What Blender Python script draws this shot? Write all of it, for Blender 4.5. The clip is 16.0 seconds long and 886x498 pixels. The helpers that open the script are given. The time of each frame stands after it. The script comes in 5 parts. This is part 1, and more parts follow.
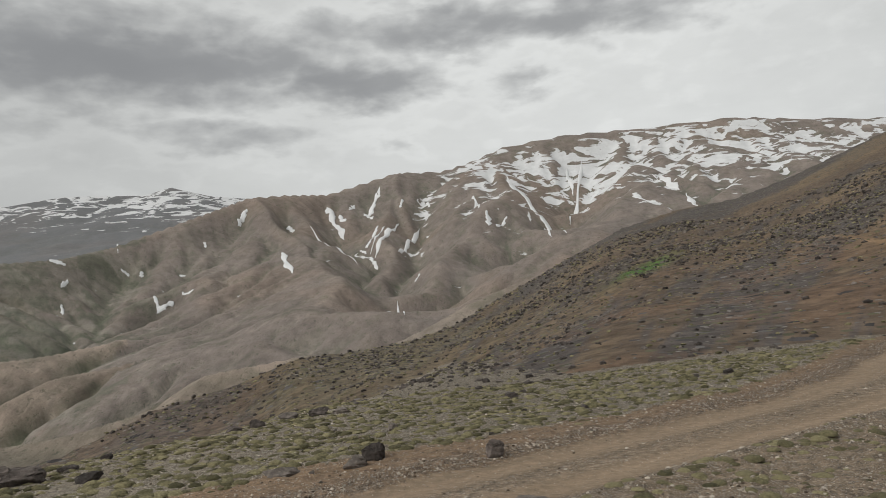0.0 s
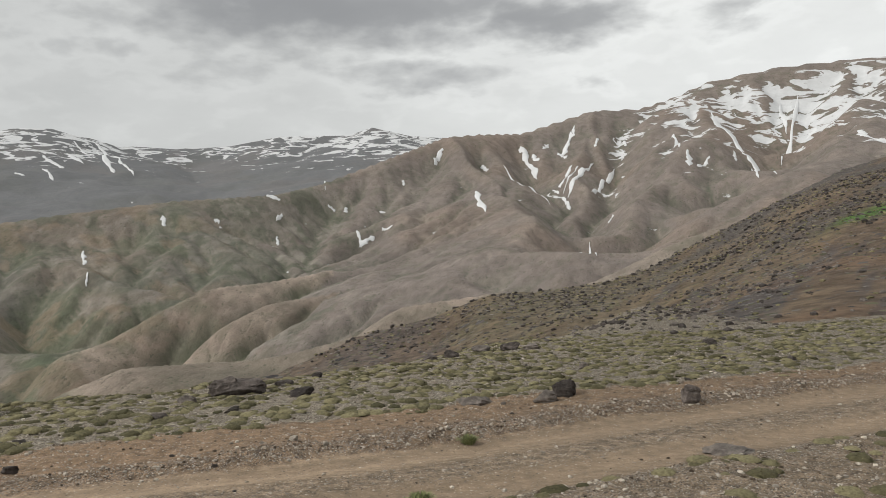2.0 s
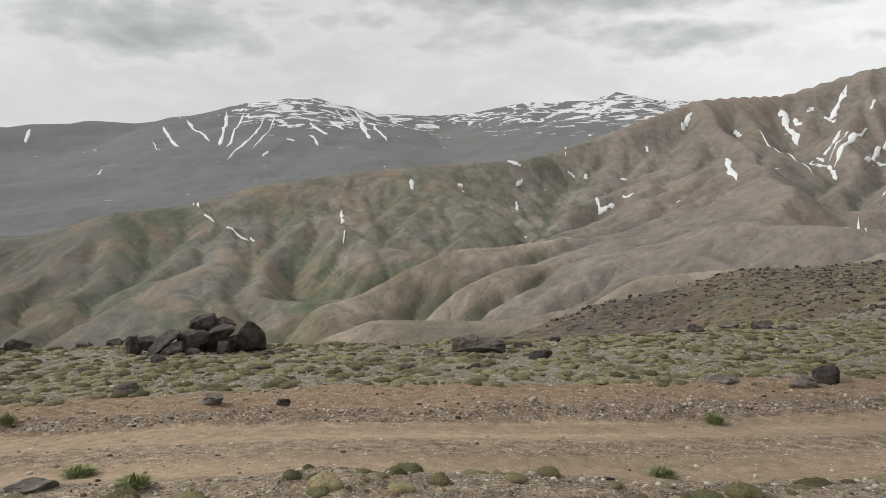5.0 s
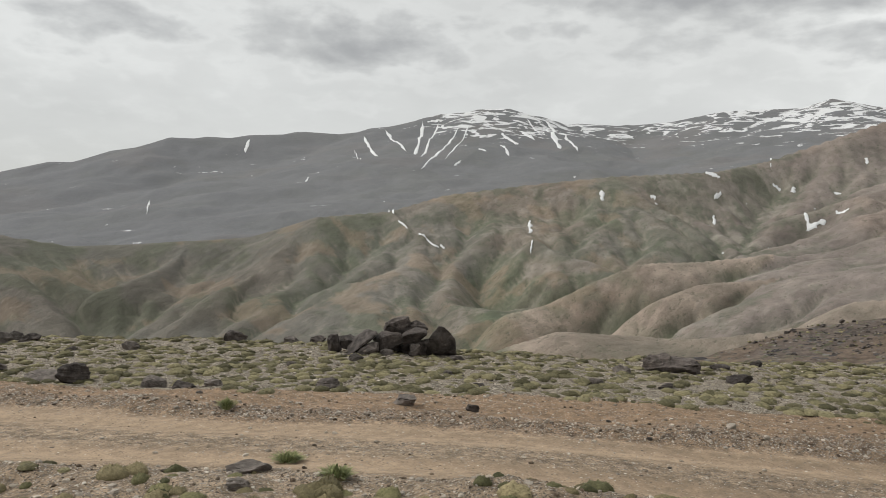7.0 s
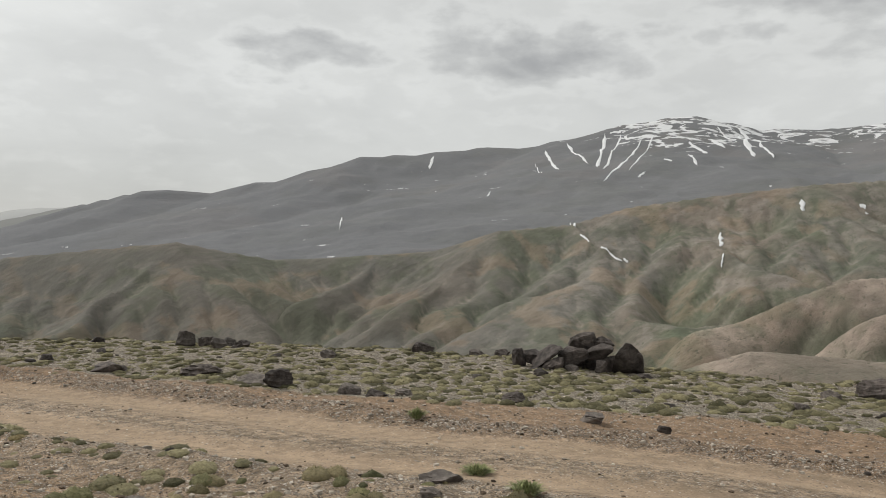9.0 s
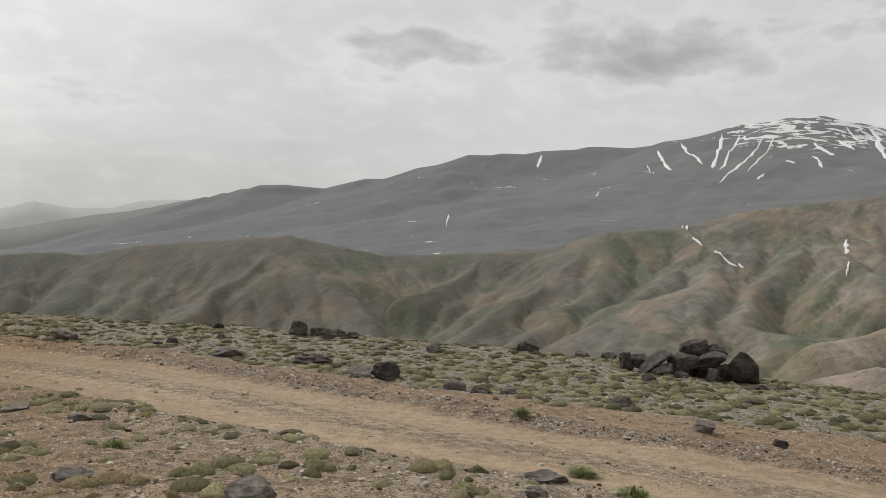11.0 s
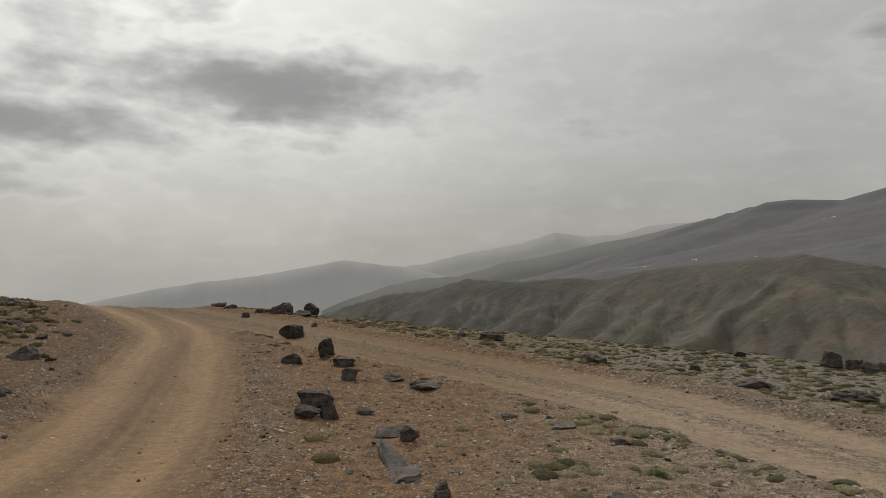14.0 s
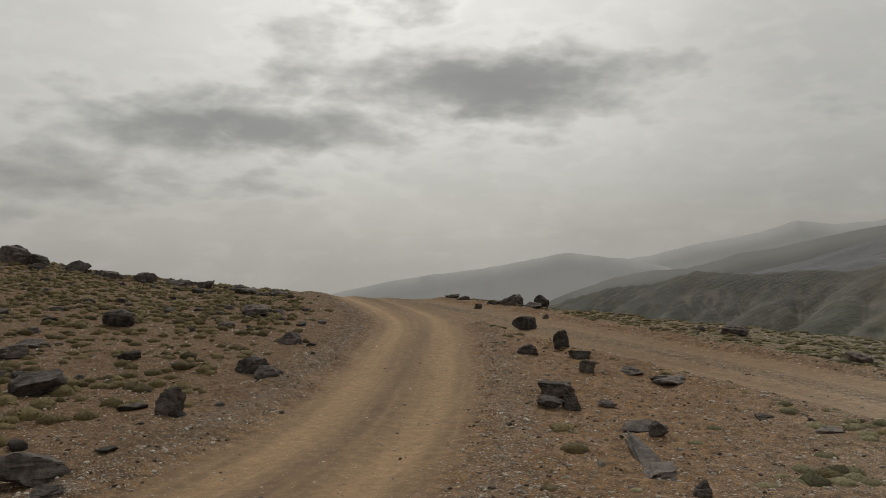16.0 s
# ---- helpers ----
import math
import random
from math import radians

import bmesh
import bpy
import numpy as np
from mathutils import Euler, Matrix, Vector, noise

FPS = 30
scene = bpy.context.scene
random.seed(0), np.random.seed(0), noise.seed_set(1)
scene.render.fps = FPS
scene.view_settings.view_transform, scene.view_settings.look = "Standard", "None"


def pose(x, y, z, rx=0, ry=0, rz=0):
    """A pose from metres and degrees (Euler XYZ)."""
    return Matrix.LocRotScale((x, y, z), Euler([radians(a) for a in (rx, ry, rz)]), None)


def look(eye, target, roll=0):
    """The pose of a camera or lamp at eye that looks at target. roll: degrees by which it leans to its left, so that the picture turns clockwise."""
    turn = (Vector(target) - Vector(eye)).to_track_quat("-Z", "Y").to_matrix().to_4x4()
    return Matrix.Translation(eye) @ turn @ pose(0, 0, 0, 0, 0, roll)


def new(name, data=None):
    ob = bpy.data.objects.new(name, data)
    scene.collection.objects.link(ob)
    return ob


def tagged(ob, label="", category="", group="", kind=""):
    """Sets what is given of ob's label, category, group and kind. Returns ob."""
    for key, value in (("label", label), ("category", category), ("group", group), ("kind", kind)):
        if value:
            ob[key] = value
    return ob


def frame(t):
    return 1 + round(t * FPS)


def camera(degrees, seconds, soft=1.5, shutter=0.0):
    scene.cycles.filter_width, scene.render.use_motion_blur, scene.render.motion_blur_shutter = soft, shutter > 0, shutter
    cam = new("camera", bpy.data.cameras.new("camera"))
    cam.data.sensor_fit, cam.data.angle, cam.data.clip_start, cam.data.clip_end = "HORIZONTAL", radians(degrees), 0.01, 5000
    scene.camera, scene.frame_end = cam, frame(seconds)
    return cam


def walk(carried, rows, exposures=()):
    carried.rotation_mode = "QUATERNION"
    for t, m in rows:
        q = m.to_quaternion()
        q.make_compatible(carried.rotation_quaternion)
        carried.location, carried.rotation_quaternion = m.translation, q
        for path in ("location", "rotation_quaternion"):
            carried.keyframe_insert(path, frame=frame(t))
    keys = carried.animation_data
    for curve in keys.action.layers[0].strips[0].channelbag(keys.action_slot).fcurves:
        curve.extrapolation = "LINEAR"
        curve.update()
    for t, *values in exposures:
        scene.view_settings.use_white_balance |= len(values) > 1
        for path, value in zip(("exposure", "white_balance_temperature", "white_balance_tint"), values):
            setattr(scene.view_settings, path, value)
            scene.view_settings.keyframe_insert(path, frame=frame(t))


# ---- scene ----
# camera: seconds, x, y, z, rx, ry, rz
cam = camera(59.28, 16.0, soft=0.8)
PATH = [
    (0.0, 0.0, -0.0, 2.591, 94.5, 4.02, 0.0),
    (0.5, -0.016, 0.029, 2.582, 93.63, 3.73, 3.87),
    (1.0, -0.03, 0.047, 2.568, 92.6, 3.19, 7.47),
    (1.5, -0.034, 0.051, 2.563, 91.51, 2.55, 11.2),
    (2.0, -0.054, 0.043, 2.545, 90.81, 2.1, 13.99),
    (2.5, -0.069, 0.04, 2.542, 90.11, 1.6, 17.18),
    (3.0, -0.08, 0.055, 2.54, 89.69, 1.37, 19.3),
    (3.5, -0.096, 0.076, 2.533, 89.23, 1.1, 22.19),
    (4.0, -0.123, 0.081, 2.524, 88.9, 0.83, 25.07),
    (6.5, -0.194, -0.015, 2.537, 88.99, -1.26, 41.61),
    (7.0, -0.208, -0.021, 2.543, 89.21, -1.62, 45.08),
    (7.5, -0.215, -0.042, 2.547, 89.4, -1.72, 49.03),
    (8.0, -0.228, -0.064, 2.555, 89.54, -1.6, 52.79),
    (8.5, -0.243, -0.073, 2.558, 89.69, -1.48, 55.75),
    (9.0, -0.257, -0.073, 2.553, 89.86, -1.46, 58.34),
    (11.5, -0.227, -0.172, 2.553, 89.14, -3.54, 68.95),
    (12.0, -0.22, -0.204, 2.554, 88.84, -3.95, 73.18),
    (12.5, -0.225, -0.255, 2.56, 88.69, -3.83, 79.96),
    (13.0, -0.221, -0.323, 2.564, 88.88, -3.11, 87.75),
    (13.5, -0.266, -0.367, 2.607, 89.45, -1.99, 95.71),
    (14.0, -0.309, -0.398, 2.654, 89.94, -0.5, 102.1),
    (14.5, -0.295, -0.452, 2.673, 90.14, 0.71, 107.9),
    (15.0, -0.264, -0.516, 2.663, 90.1, 1.16, 112.53),
    (15.5, -0.218, -0.59, 2.652, 89.78, 1.02, 116.16),
    (16.0, -0.182, -0.63, 2.641, 89.36, 0.3, 118.36),
]
walk(cam, [(t, pose(x, y, z, rx, ry, rz)) for t, x, y, z, rx, ry, rz in PATH],
     exposures=[(0, -0.34, 6500, 10), (1.5, -0.18, 6500, 10), (3.5, 0.04, 6500, 10), (8, 0.05, 6500, 10), (9, 0.0, 6530, 10), (11.5, -0.05, 6560, 10),
       (12.5, -0.14, 6560, 10), (13.0, -0.27, 6600, 10), (13.5, -0.40, 6680, 10), (14.5, -0.72, 6780, 10), (16, -0.72, 6820, 10)])

# ---- world, sun ----
SUN_BEARING, SUN_HEIGHT = 118.0, 42.0      # degrees, bearing counted from +y towards -x


def node(tree, kind, **sets):
    n = tree.nodes.new(kind)
    for key, value in sets.items():
        if key.startswith("in_"):
            n.inputs[int(key[3:])].default_value = value
    return n


def mathn(tree, op, a, b=None, c=None, clamp=False):
    n = tree.nodes.new("ShaderNodeMath")
    n.operation, n.use_clamp = op, clamp
    for k, v in enumerate((a, b, c)):
        if v is None:
            continue
        if isinstance(v, (int, float)):
            n.inputs[k].default_value = v
        else:
            tree.links.new(v, n.inputs[k])
    return n.outputs[0]


def mixc(tree, fac, a, b, blend="MIX"):
    n = tree.nodes.new("ShaderNodeMix")
    n.data_type, n.blend_type = "RGBA", blend
    for k, v in ((0, fac), (6, a), (7, b)):
        if isinstance(v, (int, float)):
            n.inputs[k].default_value = v
        elif isinstance(v, tuple):
            n.inputs[k].default_value = (*v, 1)
        else:
            tree.links.new(v, n.inputs[k])
    return n.outputs[2]


def noisen(tree, vec, scale, detail=4.0, rough=0.55, warp=0.0):
    n = tree.nodes.new("ShaderNodeTexNoise")
    n.inputs["Scale"].default_value, n.inputs["Detail"].default_value = scale, detail
    n.inputs["Roughness"].default_value, n.inputs["Distortion"].default_value = rough, warp
    if vec is not None:
        tree.links.new(vec, n.inputs["Vector"])
    return n.outputs["Fac"]


def ramp(tree, fac, lo, hi):
    n = tree.nodes.new("ShaderNodeMapRange")
    n.interpolation_type = "SMOOTHSTEP"
    n.inputs[1].default_value, n.inputs[2].default_value = lo, hi
    tree.links.new(fac, n.inputs[0])
    return n.outputs[0]


# dark cloud banks: bearing, height, half width, half height (degrees), weight
CLOUDS = [
    (21.2, 18.22, 13.2, 2.4, 1.0), (5.7, 16.75, 5.7, 1.5, 0.91), (-6.4, 20.26, 18.4, 1.5, 0.78), (14.1, 13.39, 5.7, 1.0, 0.59), (-7.3, 15.94, 2.0, 1.1, 0.52),
    (25.0, 20.3, 11.0, 1.8, 0.65), (2.7, 12.38, 2.0, 0.6, 0.39), (27.3, 14.11, 2.6, 0.7, 0.39), (68.7, 13.77, 4.8, 1.0, 0.6), (51.4, 13.65, 6.1, 1.6, 0.7),
    (57.9, 14.74, 2.6, 2.0, 0.5), (44.0, 15.08, 1.8, 0.9, 0.35), (37.8, 14.56, 1.8, 0.8, 0.35), (29.5, 14.19, 4.8, 1.3, 0.4), (71.4, 11.29, 3.1, 0.8, 0.3),
]
CLOUDS += [
    (132.7, 8.09, 10.1, 1.5, 0.85), (114.3, 11.24, 8.3, 1.8, 0.95), (129.1, 11.34, 2.6, 1.2, 0.6), (145.0, 4.42, 5.7, 1.5, 0.6), (133.9, 4.1, 4.8, 0.8, 0.45),
    (112.3, 7.38, 3.1, 0.8, 0.4), (128.3, 14.27, 3.1, 1.8, 0.45), (121.1, 16.53, 2.6, 1.1, 0.5), (101.9, 12.28, 2.2, 0.9, 0.3), (91.9, 8.74, 3.9, 1.1, 0.3),
]
CLOUDS = [(b0, h0, bw * (1.1 if b0 > 100 else 1.0), hw * (1.2 if b0 > 100 else 1.0), weight) for b0, h0, bw, hw, weight in CLOUDS]

world = bpy.data.worlds.new("overcast_sky")
scene.world = world
world.use_nodes = True
wt = world.node_tree
wt.nodes.clear()
coord = wt.nodes.new("ShaderNodeTexCoord").outputs["Generated"]
sep = wt.nodes.new("ShaderNodeSeparateXYZ")
wt.links.new(coord, sep.inputs[0])
sx, sy, sz = sep.outputs
bearing = mathn(wt, "MULTIPLY", mathn(wt, "ARCTAN2", mathn(wt, "MULTIPLY", sx, -1.0), sy), 57.2958)
height = mathn(wt, "MULTIPLY", mathn(wt, "ARCSINE", sz), 57.2958)
# cloud deck laid out on a plane overhead, so that it flattens towards the horizon
up = mathn(wt, "ADD", mathn(wt, "MAXIMUM", sz, 0.0), 0.09)
deck = wt.nodes.new("ShaderNodeCombineXYZ")
wt.links.new(mathn(wt, "DIVIDE", sx, up), deck.inputs[0])
wt.links.new(mathn(wt, "DIVIDE", sy, up), deck.inputs[1])
billow = noisen(wt, deck.outputs[0], 1.1, 6, 0.55, 0.6)
wisps = noisen(wt, deck.outputs[0], 3.4, 7, 0.6, 0.3)
puff = wt.nodes.new("ShaderNodeCombineXYZ")
wt.links.new(mathn(wt, "MULTIPLY", bearing, 0.14), puff.inputs[0])
wt.links.new(mathn(wt, "MULTIPLY", height, 0.30), puff.inputs[1])
edge = mathn(wt, "SUBTRACT", noisen(wt, puff.outputs[0], 1.5, 4, 0.55, 0.2), 0.5)
edge_b = mathn(wt, "SUBTRACT", noisen(wt, puff.outputs[0], 1.3, 4, 0.55, 0.3), 0.5)
wb = mathn(wt, "MULTIPLY_ADD", edge, 9.0, bearing)
wh = mathn(wt, "MULTIPLY_ADD", edge_b, 4.0, height)
banks = None
for b0, h0, bw, hw, weight in CLOUDS:
    bw, hw = bw * 1.25, hw * 1.25
    dx = mathn(wt, "POWER", mathn(wt, "ABSOLUTE", mathn(wt, "MULTIPLY_ADD", wb, 1 / bw, -b0 / bw)), 2.0)
    dy = mathn(wt, "POWER", mathn(wt, "ABSOLUTE", mathn(wt, "MULTIPLY_ADD", wh, 1 / hw, -h0 / hw)), 2.0)
    bank = mathn(wt, "MULTIPLY", mathn(wt, "EXPONENT", mathn(wt, "MULTIPLY", mathn(wt, "ADD", dx, dy), -0.9)), weight)
    banks = bank if banks is None else mathn(wt, "MAXIMUM", banks, bank)
curds = mathn(wt, "SUBTRACT", noisen(wt, puff.outputs[0], 2.3, 5, 0.5, 0.1), 0.5)
body = mathn(wt, "MULTIPLY_ADD", curds, 0.95, banks)
dark = mathn(wt, "MULTIPLY", mathn(wt, "MULTIPLY", ramp(wt, body, 0.10, 0.86), mathn(wt, "MULTIPLY_ADD", banks, 0.5, 0.5, clamp=True)), 0.80)
lit = mathn(wt, "MULTIPLY", ramp(wt, body, 0.0, 0.2), ramp(wt, body, 0.42, 0.2))
glow = mathn(wt, "ADD", mathn(wt, "MULTIPLY_ADD", billow, 0.10, 0.78), mathn(wt, "MULTIPLY", noisen(wt, puff.outputs[0], 0.7, 6, 0.56, 0.2), 0.34))
glow = mathn(wt, "MULTIPLY_ADD", lit, 0.07, glow)
shade = mathn(wt, "EXPONENT", mathn(wt, "MULTIPLY", mathn(wt, "POWER", mathn(wt, "ABSOLUTE", mathn(wt, "MULTIPLY_ADD", bearing, 1 / 17.0, -90 / 17.0)), 2.0), -1.0))
glow = mathn(wt, "MULTIPLY", glow, mathn(wt, "MULTIPLY_ADD", shade, -0.17, 1.0))
low = ramp(wt, height, -6.0, 9.0)
veil = mixc(wt, low, (0.50, 0.505, 0.485), (0.66, 0.67, 0.655))
sun_way = wt.nodes.new("ShaderNodeVectorMath")
sun_way.operation = "DOT_PRODUCT"
wt.links.new(coord, sun_way.inputs[0])
sun_way.inputs[1].default_value = (-math.sin(radians(SUN_BEARING)) * math.cos(radians(SUN_HEIGHT)), math.cos(radians(SUN_BEARING)) * math.cos(radians(SUN_HEIGHT)), math.sin(radians(SUN_HEIGHT)))
veiled = mathn(wt, "POWER", mathn(wt, "MAXIMUM", sun_way.outputs["Value"], 0.0), 7.0)
glow = mathn(wt, "MULTIPLY", glow, mathn(wt, "MULTIPLY_ADD", veiled, 2.0, 1.0))
glow = mathn(wt, "MULTIPLY", glow, mathn(wt, "MULTIPLY_ADD", ramp(wt, mathn(wt, "ABSOLUTE", mathn(wt, "ADD", bearing, 12.0)), 45.0, 5.0), 0.35, 1.0))
bright = wt.nodes.new("ShaderNodeVectorMath")
bright.operation = "SCALE"
wt.links.new(veil, bright.inputs[0])
wt.links.new(glow, bright.inputs["Scale"])
clouded = mixc(wt, dark, bright.outputs[0], (0.26, 0.265, 0.275))
clear = wt.nodes.new("ShaderNodeTexSky")
clear.sky_type, clear.sun_disc = "NISHITA", False
clear.sun_elevation, clear.sun_rotation = radians(SUN_HEIGHT), radians(-SUN_BEARING)
thin = wt.nodes.new("ShaderNodeVectorMath")
thin.operation = "SCALE"
wt.links.new(clear.outputs[0], thin.inputs[0])
thin.inputs["Scale"].default_value = 0.08
total = mixc(wt, 0.06, clouded, thin.outputs[0])
back = wt.nodes.new("ShaderNodeBackground")
back.inputs["Strength"].default_value = 1.0
wt.links.new(total, back.inputs["Color"])
wt.links.new(back.outputs[0], wt.nodes.new("ShaderNodeOutputWorld").inputs[0])

sun_data = bpy.data.lights.new("sun", "SUN")
sun_data.energy, sun_data.angle, sun_data.color = 1.8, radians(12), (1.0, 0.96, 0.9)
sun = new("sun", sun_data)
sb, sh = radians(SUN_BEARING), radians(SUN_HEIGHT)
sun.matrix_world = look((-60 * math.sin(sb) * math.cos(sh), 60 * math.cos(sb) * math.cos(sh), 60 * math.sin(sh) + 5), (0, 0, 5))


# ---- materials ----
def material(name, rough=0.9):
    m = bpy.data.materials.new(name)
    m.use_nodes = True
    t = m.node_tree
    b = t.nodes["Principled BSDF"]
    b.inputs["Roughness"].default_value = rough
    b.inputs["Specular IOR Level"].default_value = 0.25
    return m, t, b


def place(t, obj=True):
    return t.nodes.new("ShaderNodeTexCoord").outputs["Object"]


def scaled(t, color, fac):
    n = t.nodes.new("ShaderNodeVectorMath")
    n.operation = "SCALE"
    t.links.new(color, n.inputs[0])
    t.links.new(fac, n.inputs["Scale"])
    return n.outputs[0]


def bump(t, b, height, strength, distance):
    n = t.nodes.new("ShaderNodeBump")
    n.inputs["Strength"].default_value, n.inputs["Distance"].default_value = strength, distance
    t.links.new(height, n.inputs["Height"])
    t.links.new(n.outputs[0], b.inputs["Normal"])
    return n


def near_ground_material():
    m, t, b = material("stony_soil", 0.95)
    v = place(t)
    soil = t.nodes.new("ShaderNodeAttribute")
    soil.attribute_name = "soil"
    grit = noisen(t, v, 38.0, 5, 0.65)
    clod = noisen(t, v, 6.5, 6, 0.6)
    patch = noisen(t, v, 0.7, 5, 0.6)
    f = mathn(t, "MULTIPLY_ADD", clod, 3.0, -0.5)
    f = mathn(t, "MULTIPLY", f, mathn(t, "MULTIPLY_ADD", grit, 2.6, -0.3))
    f = mathn(t, "MULTIPLY", f, mathn(t, "MULTIPLY_ADD", patch, 0.5, 0.75))
    # trodden earth is smoother than the open ground
    loose = mathn(t, "MULTIPLY_ADD", soil.outputs["Alpha"], 0.95, 0.22, clamp=True)
    f = mathn(t, "MULTIPLY_ADD", mathn(t, "SUBTRACT", f, 1.0), loose, 1.0)
    col = scaled(t, soil.outputs["Color"], f)
    h = mathn(t, "MULTIPLY", mathn(t, "ADD", mathn(t, "MULTIPLY", clod, 0.75), mathn(t, "MULTIPLY", grit, 0.3)), loose)
    for scale, reach, share in ((9.0, 0.24, 0.10), (17.0, 0.28, 0.22), (31.0, 0.34, 0.52), (60.0, 0.38, 0.52)):
        chips = t.nodes.new("ShaderNodeTexVoronoi")
        chips.voronoi_dimensions = "2D"
        chips.inputs["Scale"].default_value = scale
        t.links.new(v, chips.inputs["Vector"])
        tone = t.nodes.new("ShaderNodeSeparateColor")
        t.links.new(chips.outputs["Color"], tone.inputs[0])
        size = mathn(t, "MULTIPLY", mathn(t, "MULTIPLY_ADD", tone.outputs[2], 0.7, 0.4), reach)
        chip = mathn(t, "LESS_THAN", chips.outputs["Distance"], size)
        rich = mathn(t, "SUBTRACT", 1.0, mathn(t, "MULTIPLY", mathn(t, "MULTIPLY_ADD", patch, 1.6, 0.2), mathn(t, "MULTIPLY", soil.outputs["Alpha"], share)))
        keep = mathn(t, "MULTIPLY", chip, mathn(t, "GREATER_THAN", tone.outputs[0], rich))
        stone = mixc(t, mathn(t, "POWER", tone.outputs[1], 2.6), (0.075, 0.058, 0.045), (0.60, 0.55, 0.48))
        col = mixc(t, keep, col, stone)
        h = mathn(t, "ADD", h, mathn(t, "MULTIPLY", keep, 4.0 / scale))
    t.links.new(col, b.inputs["Base Color"])
    bump(t, b, h, 1.0, 0.09)
    return m


def hill_material():
    """Scree, scrub and soil on the slope across the hollow."""
    m, t, b = material("stony_hillside", 0.96)
    v = place(t)
    soil = t.nodes.new("ShaderNodeAttribute")
    soil.attribute_name = "soil"
    clod = noisen(t, v, 0.8, 7, 0.66)
    patch = noisen(t, v, 0.09, 5, 0.6)
    f = mathn(t, "MULTIPLY", mathn(t, "MULTIPLY_ADD", clod, 2.6, -0.3), mathn(t, "MULTIPLY_ADD", patch, 0.7, 0.65))
    col = scaled(t, soil.outputs["Color"], f)
    h = mathn(t, "MULTIPLY", clod, 1.2)
    for scale, reach, share, dark, light in ((0.55, 0.30, 0.22, (0.035, 0.031, 0.031), (0.12, 0.11, 0.108)), (1.1, 0.34, 0.34, (0.04, 0.036, 0.036), (0.17, 0.158, 0.152)),
                                             (1.5, 0.42, 0.30, (0.07, 0.07, 0.042), (0.16, 0.148, 0.09)), (2.3, 0.38, 0.40, (0.05, 0.045, 0.043), (0.24, 0.22, 0.20))):
        chips = t.nodes.new("ShaderNodeTexVoronoi")
        chips.inputs["Scale"].default_value = scale
        t.links.new(v, chips.inputs["Vector"])
        tone = t.nodes.new("ShaderNodeSeparateColor")
        t.links.new(chips.outputs["Color"], tone.inputs[0])
        chip = mathn(t, "LESS_THAN", chips.outputs["Distance"], mathn(t, "MULTIPLY", mathn(t, "MULTIPLY_ADD", tone.outputs[2], 0.8, 0.5), reach))
        rich = mathn(t, "SUBTRACT", 1.0, mathn(t, "MULTIPLY", mathn(t, "MULTIPLY_ADD", patch, 1.6, 0.2), mathn(t, "MULTIPLY", soil.outputs["Alpha"], share)))
        keep = mathn(t, "MULTIPLY", chip, mathn(t, "GREATER_THAN", tone.outputs[0], rich))
        col = mixc(t, keep, col, mixc(t, mathn(t, "POWER", tone.outputs[1], 1.8), dark, light))
        h = mathn(t, "ADD", h, mathn(t, "MULTIPLY", keep, 0.4 / scale))
    t.links.new(col, b.inputs["Base Color"])
    bump(t, b, h, 0.9, 0.6)
    return m


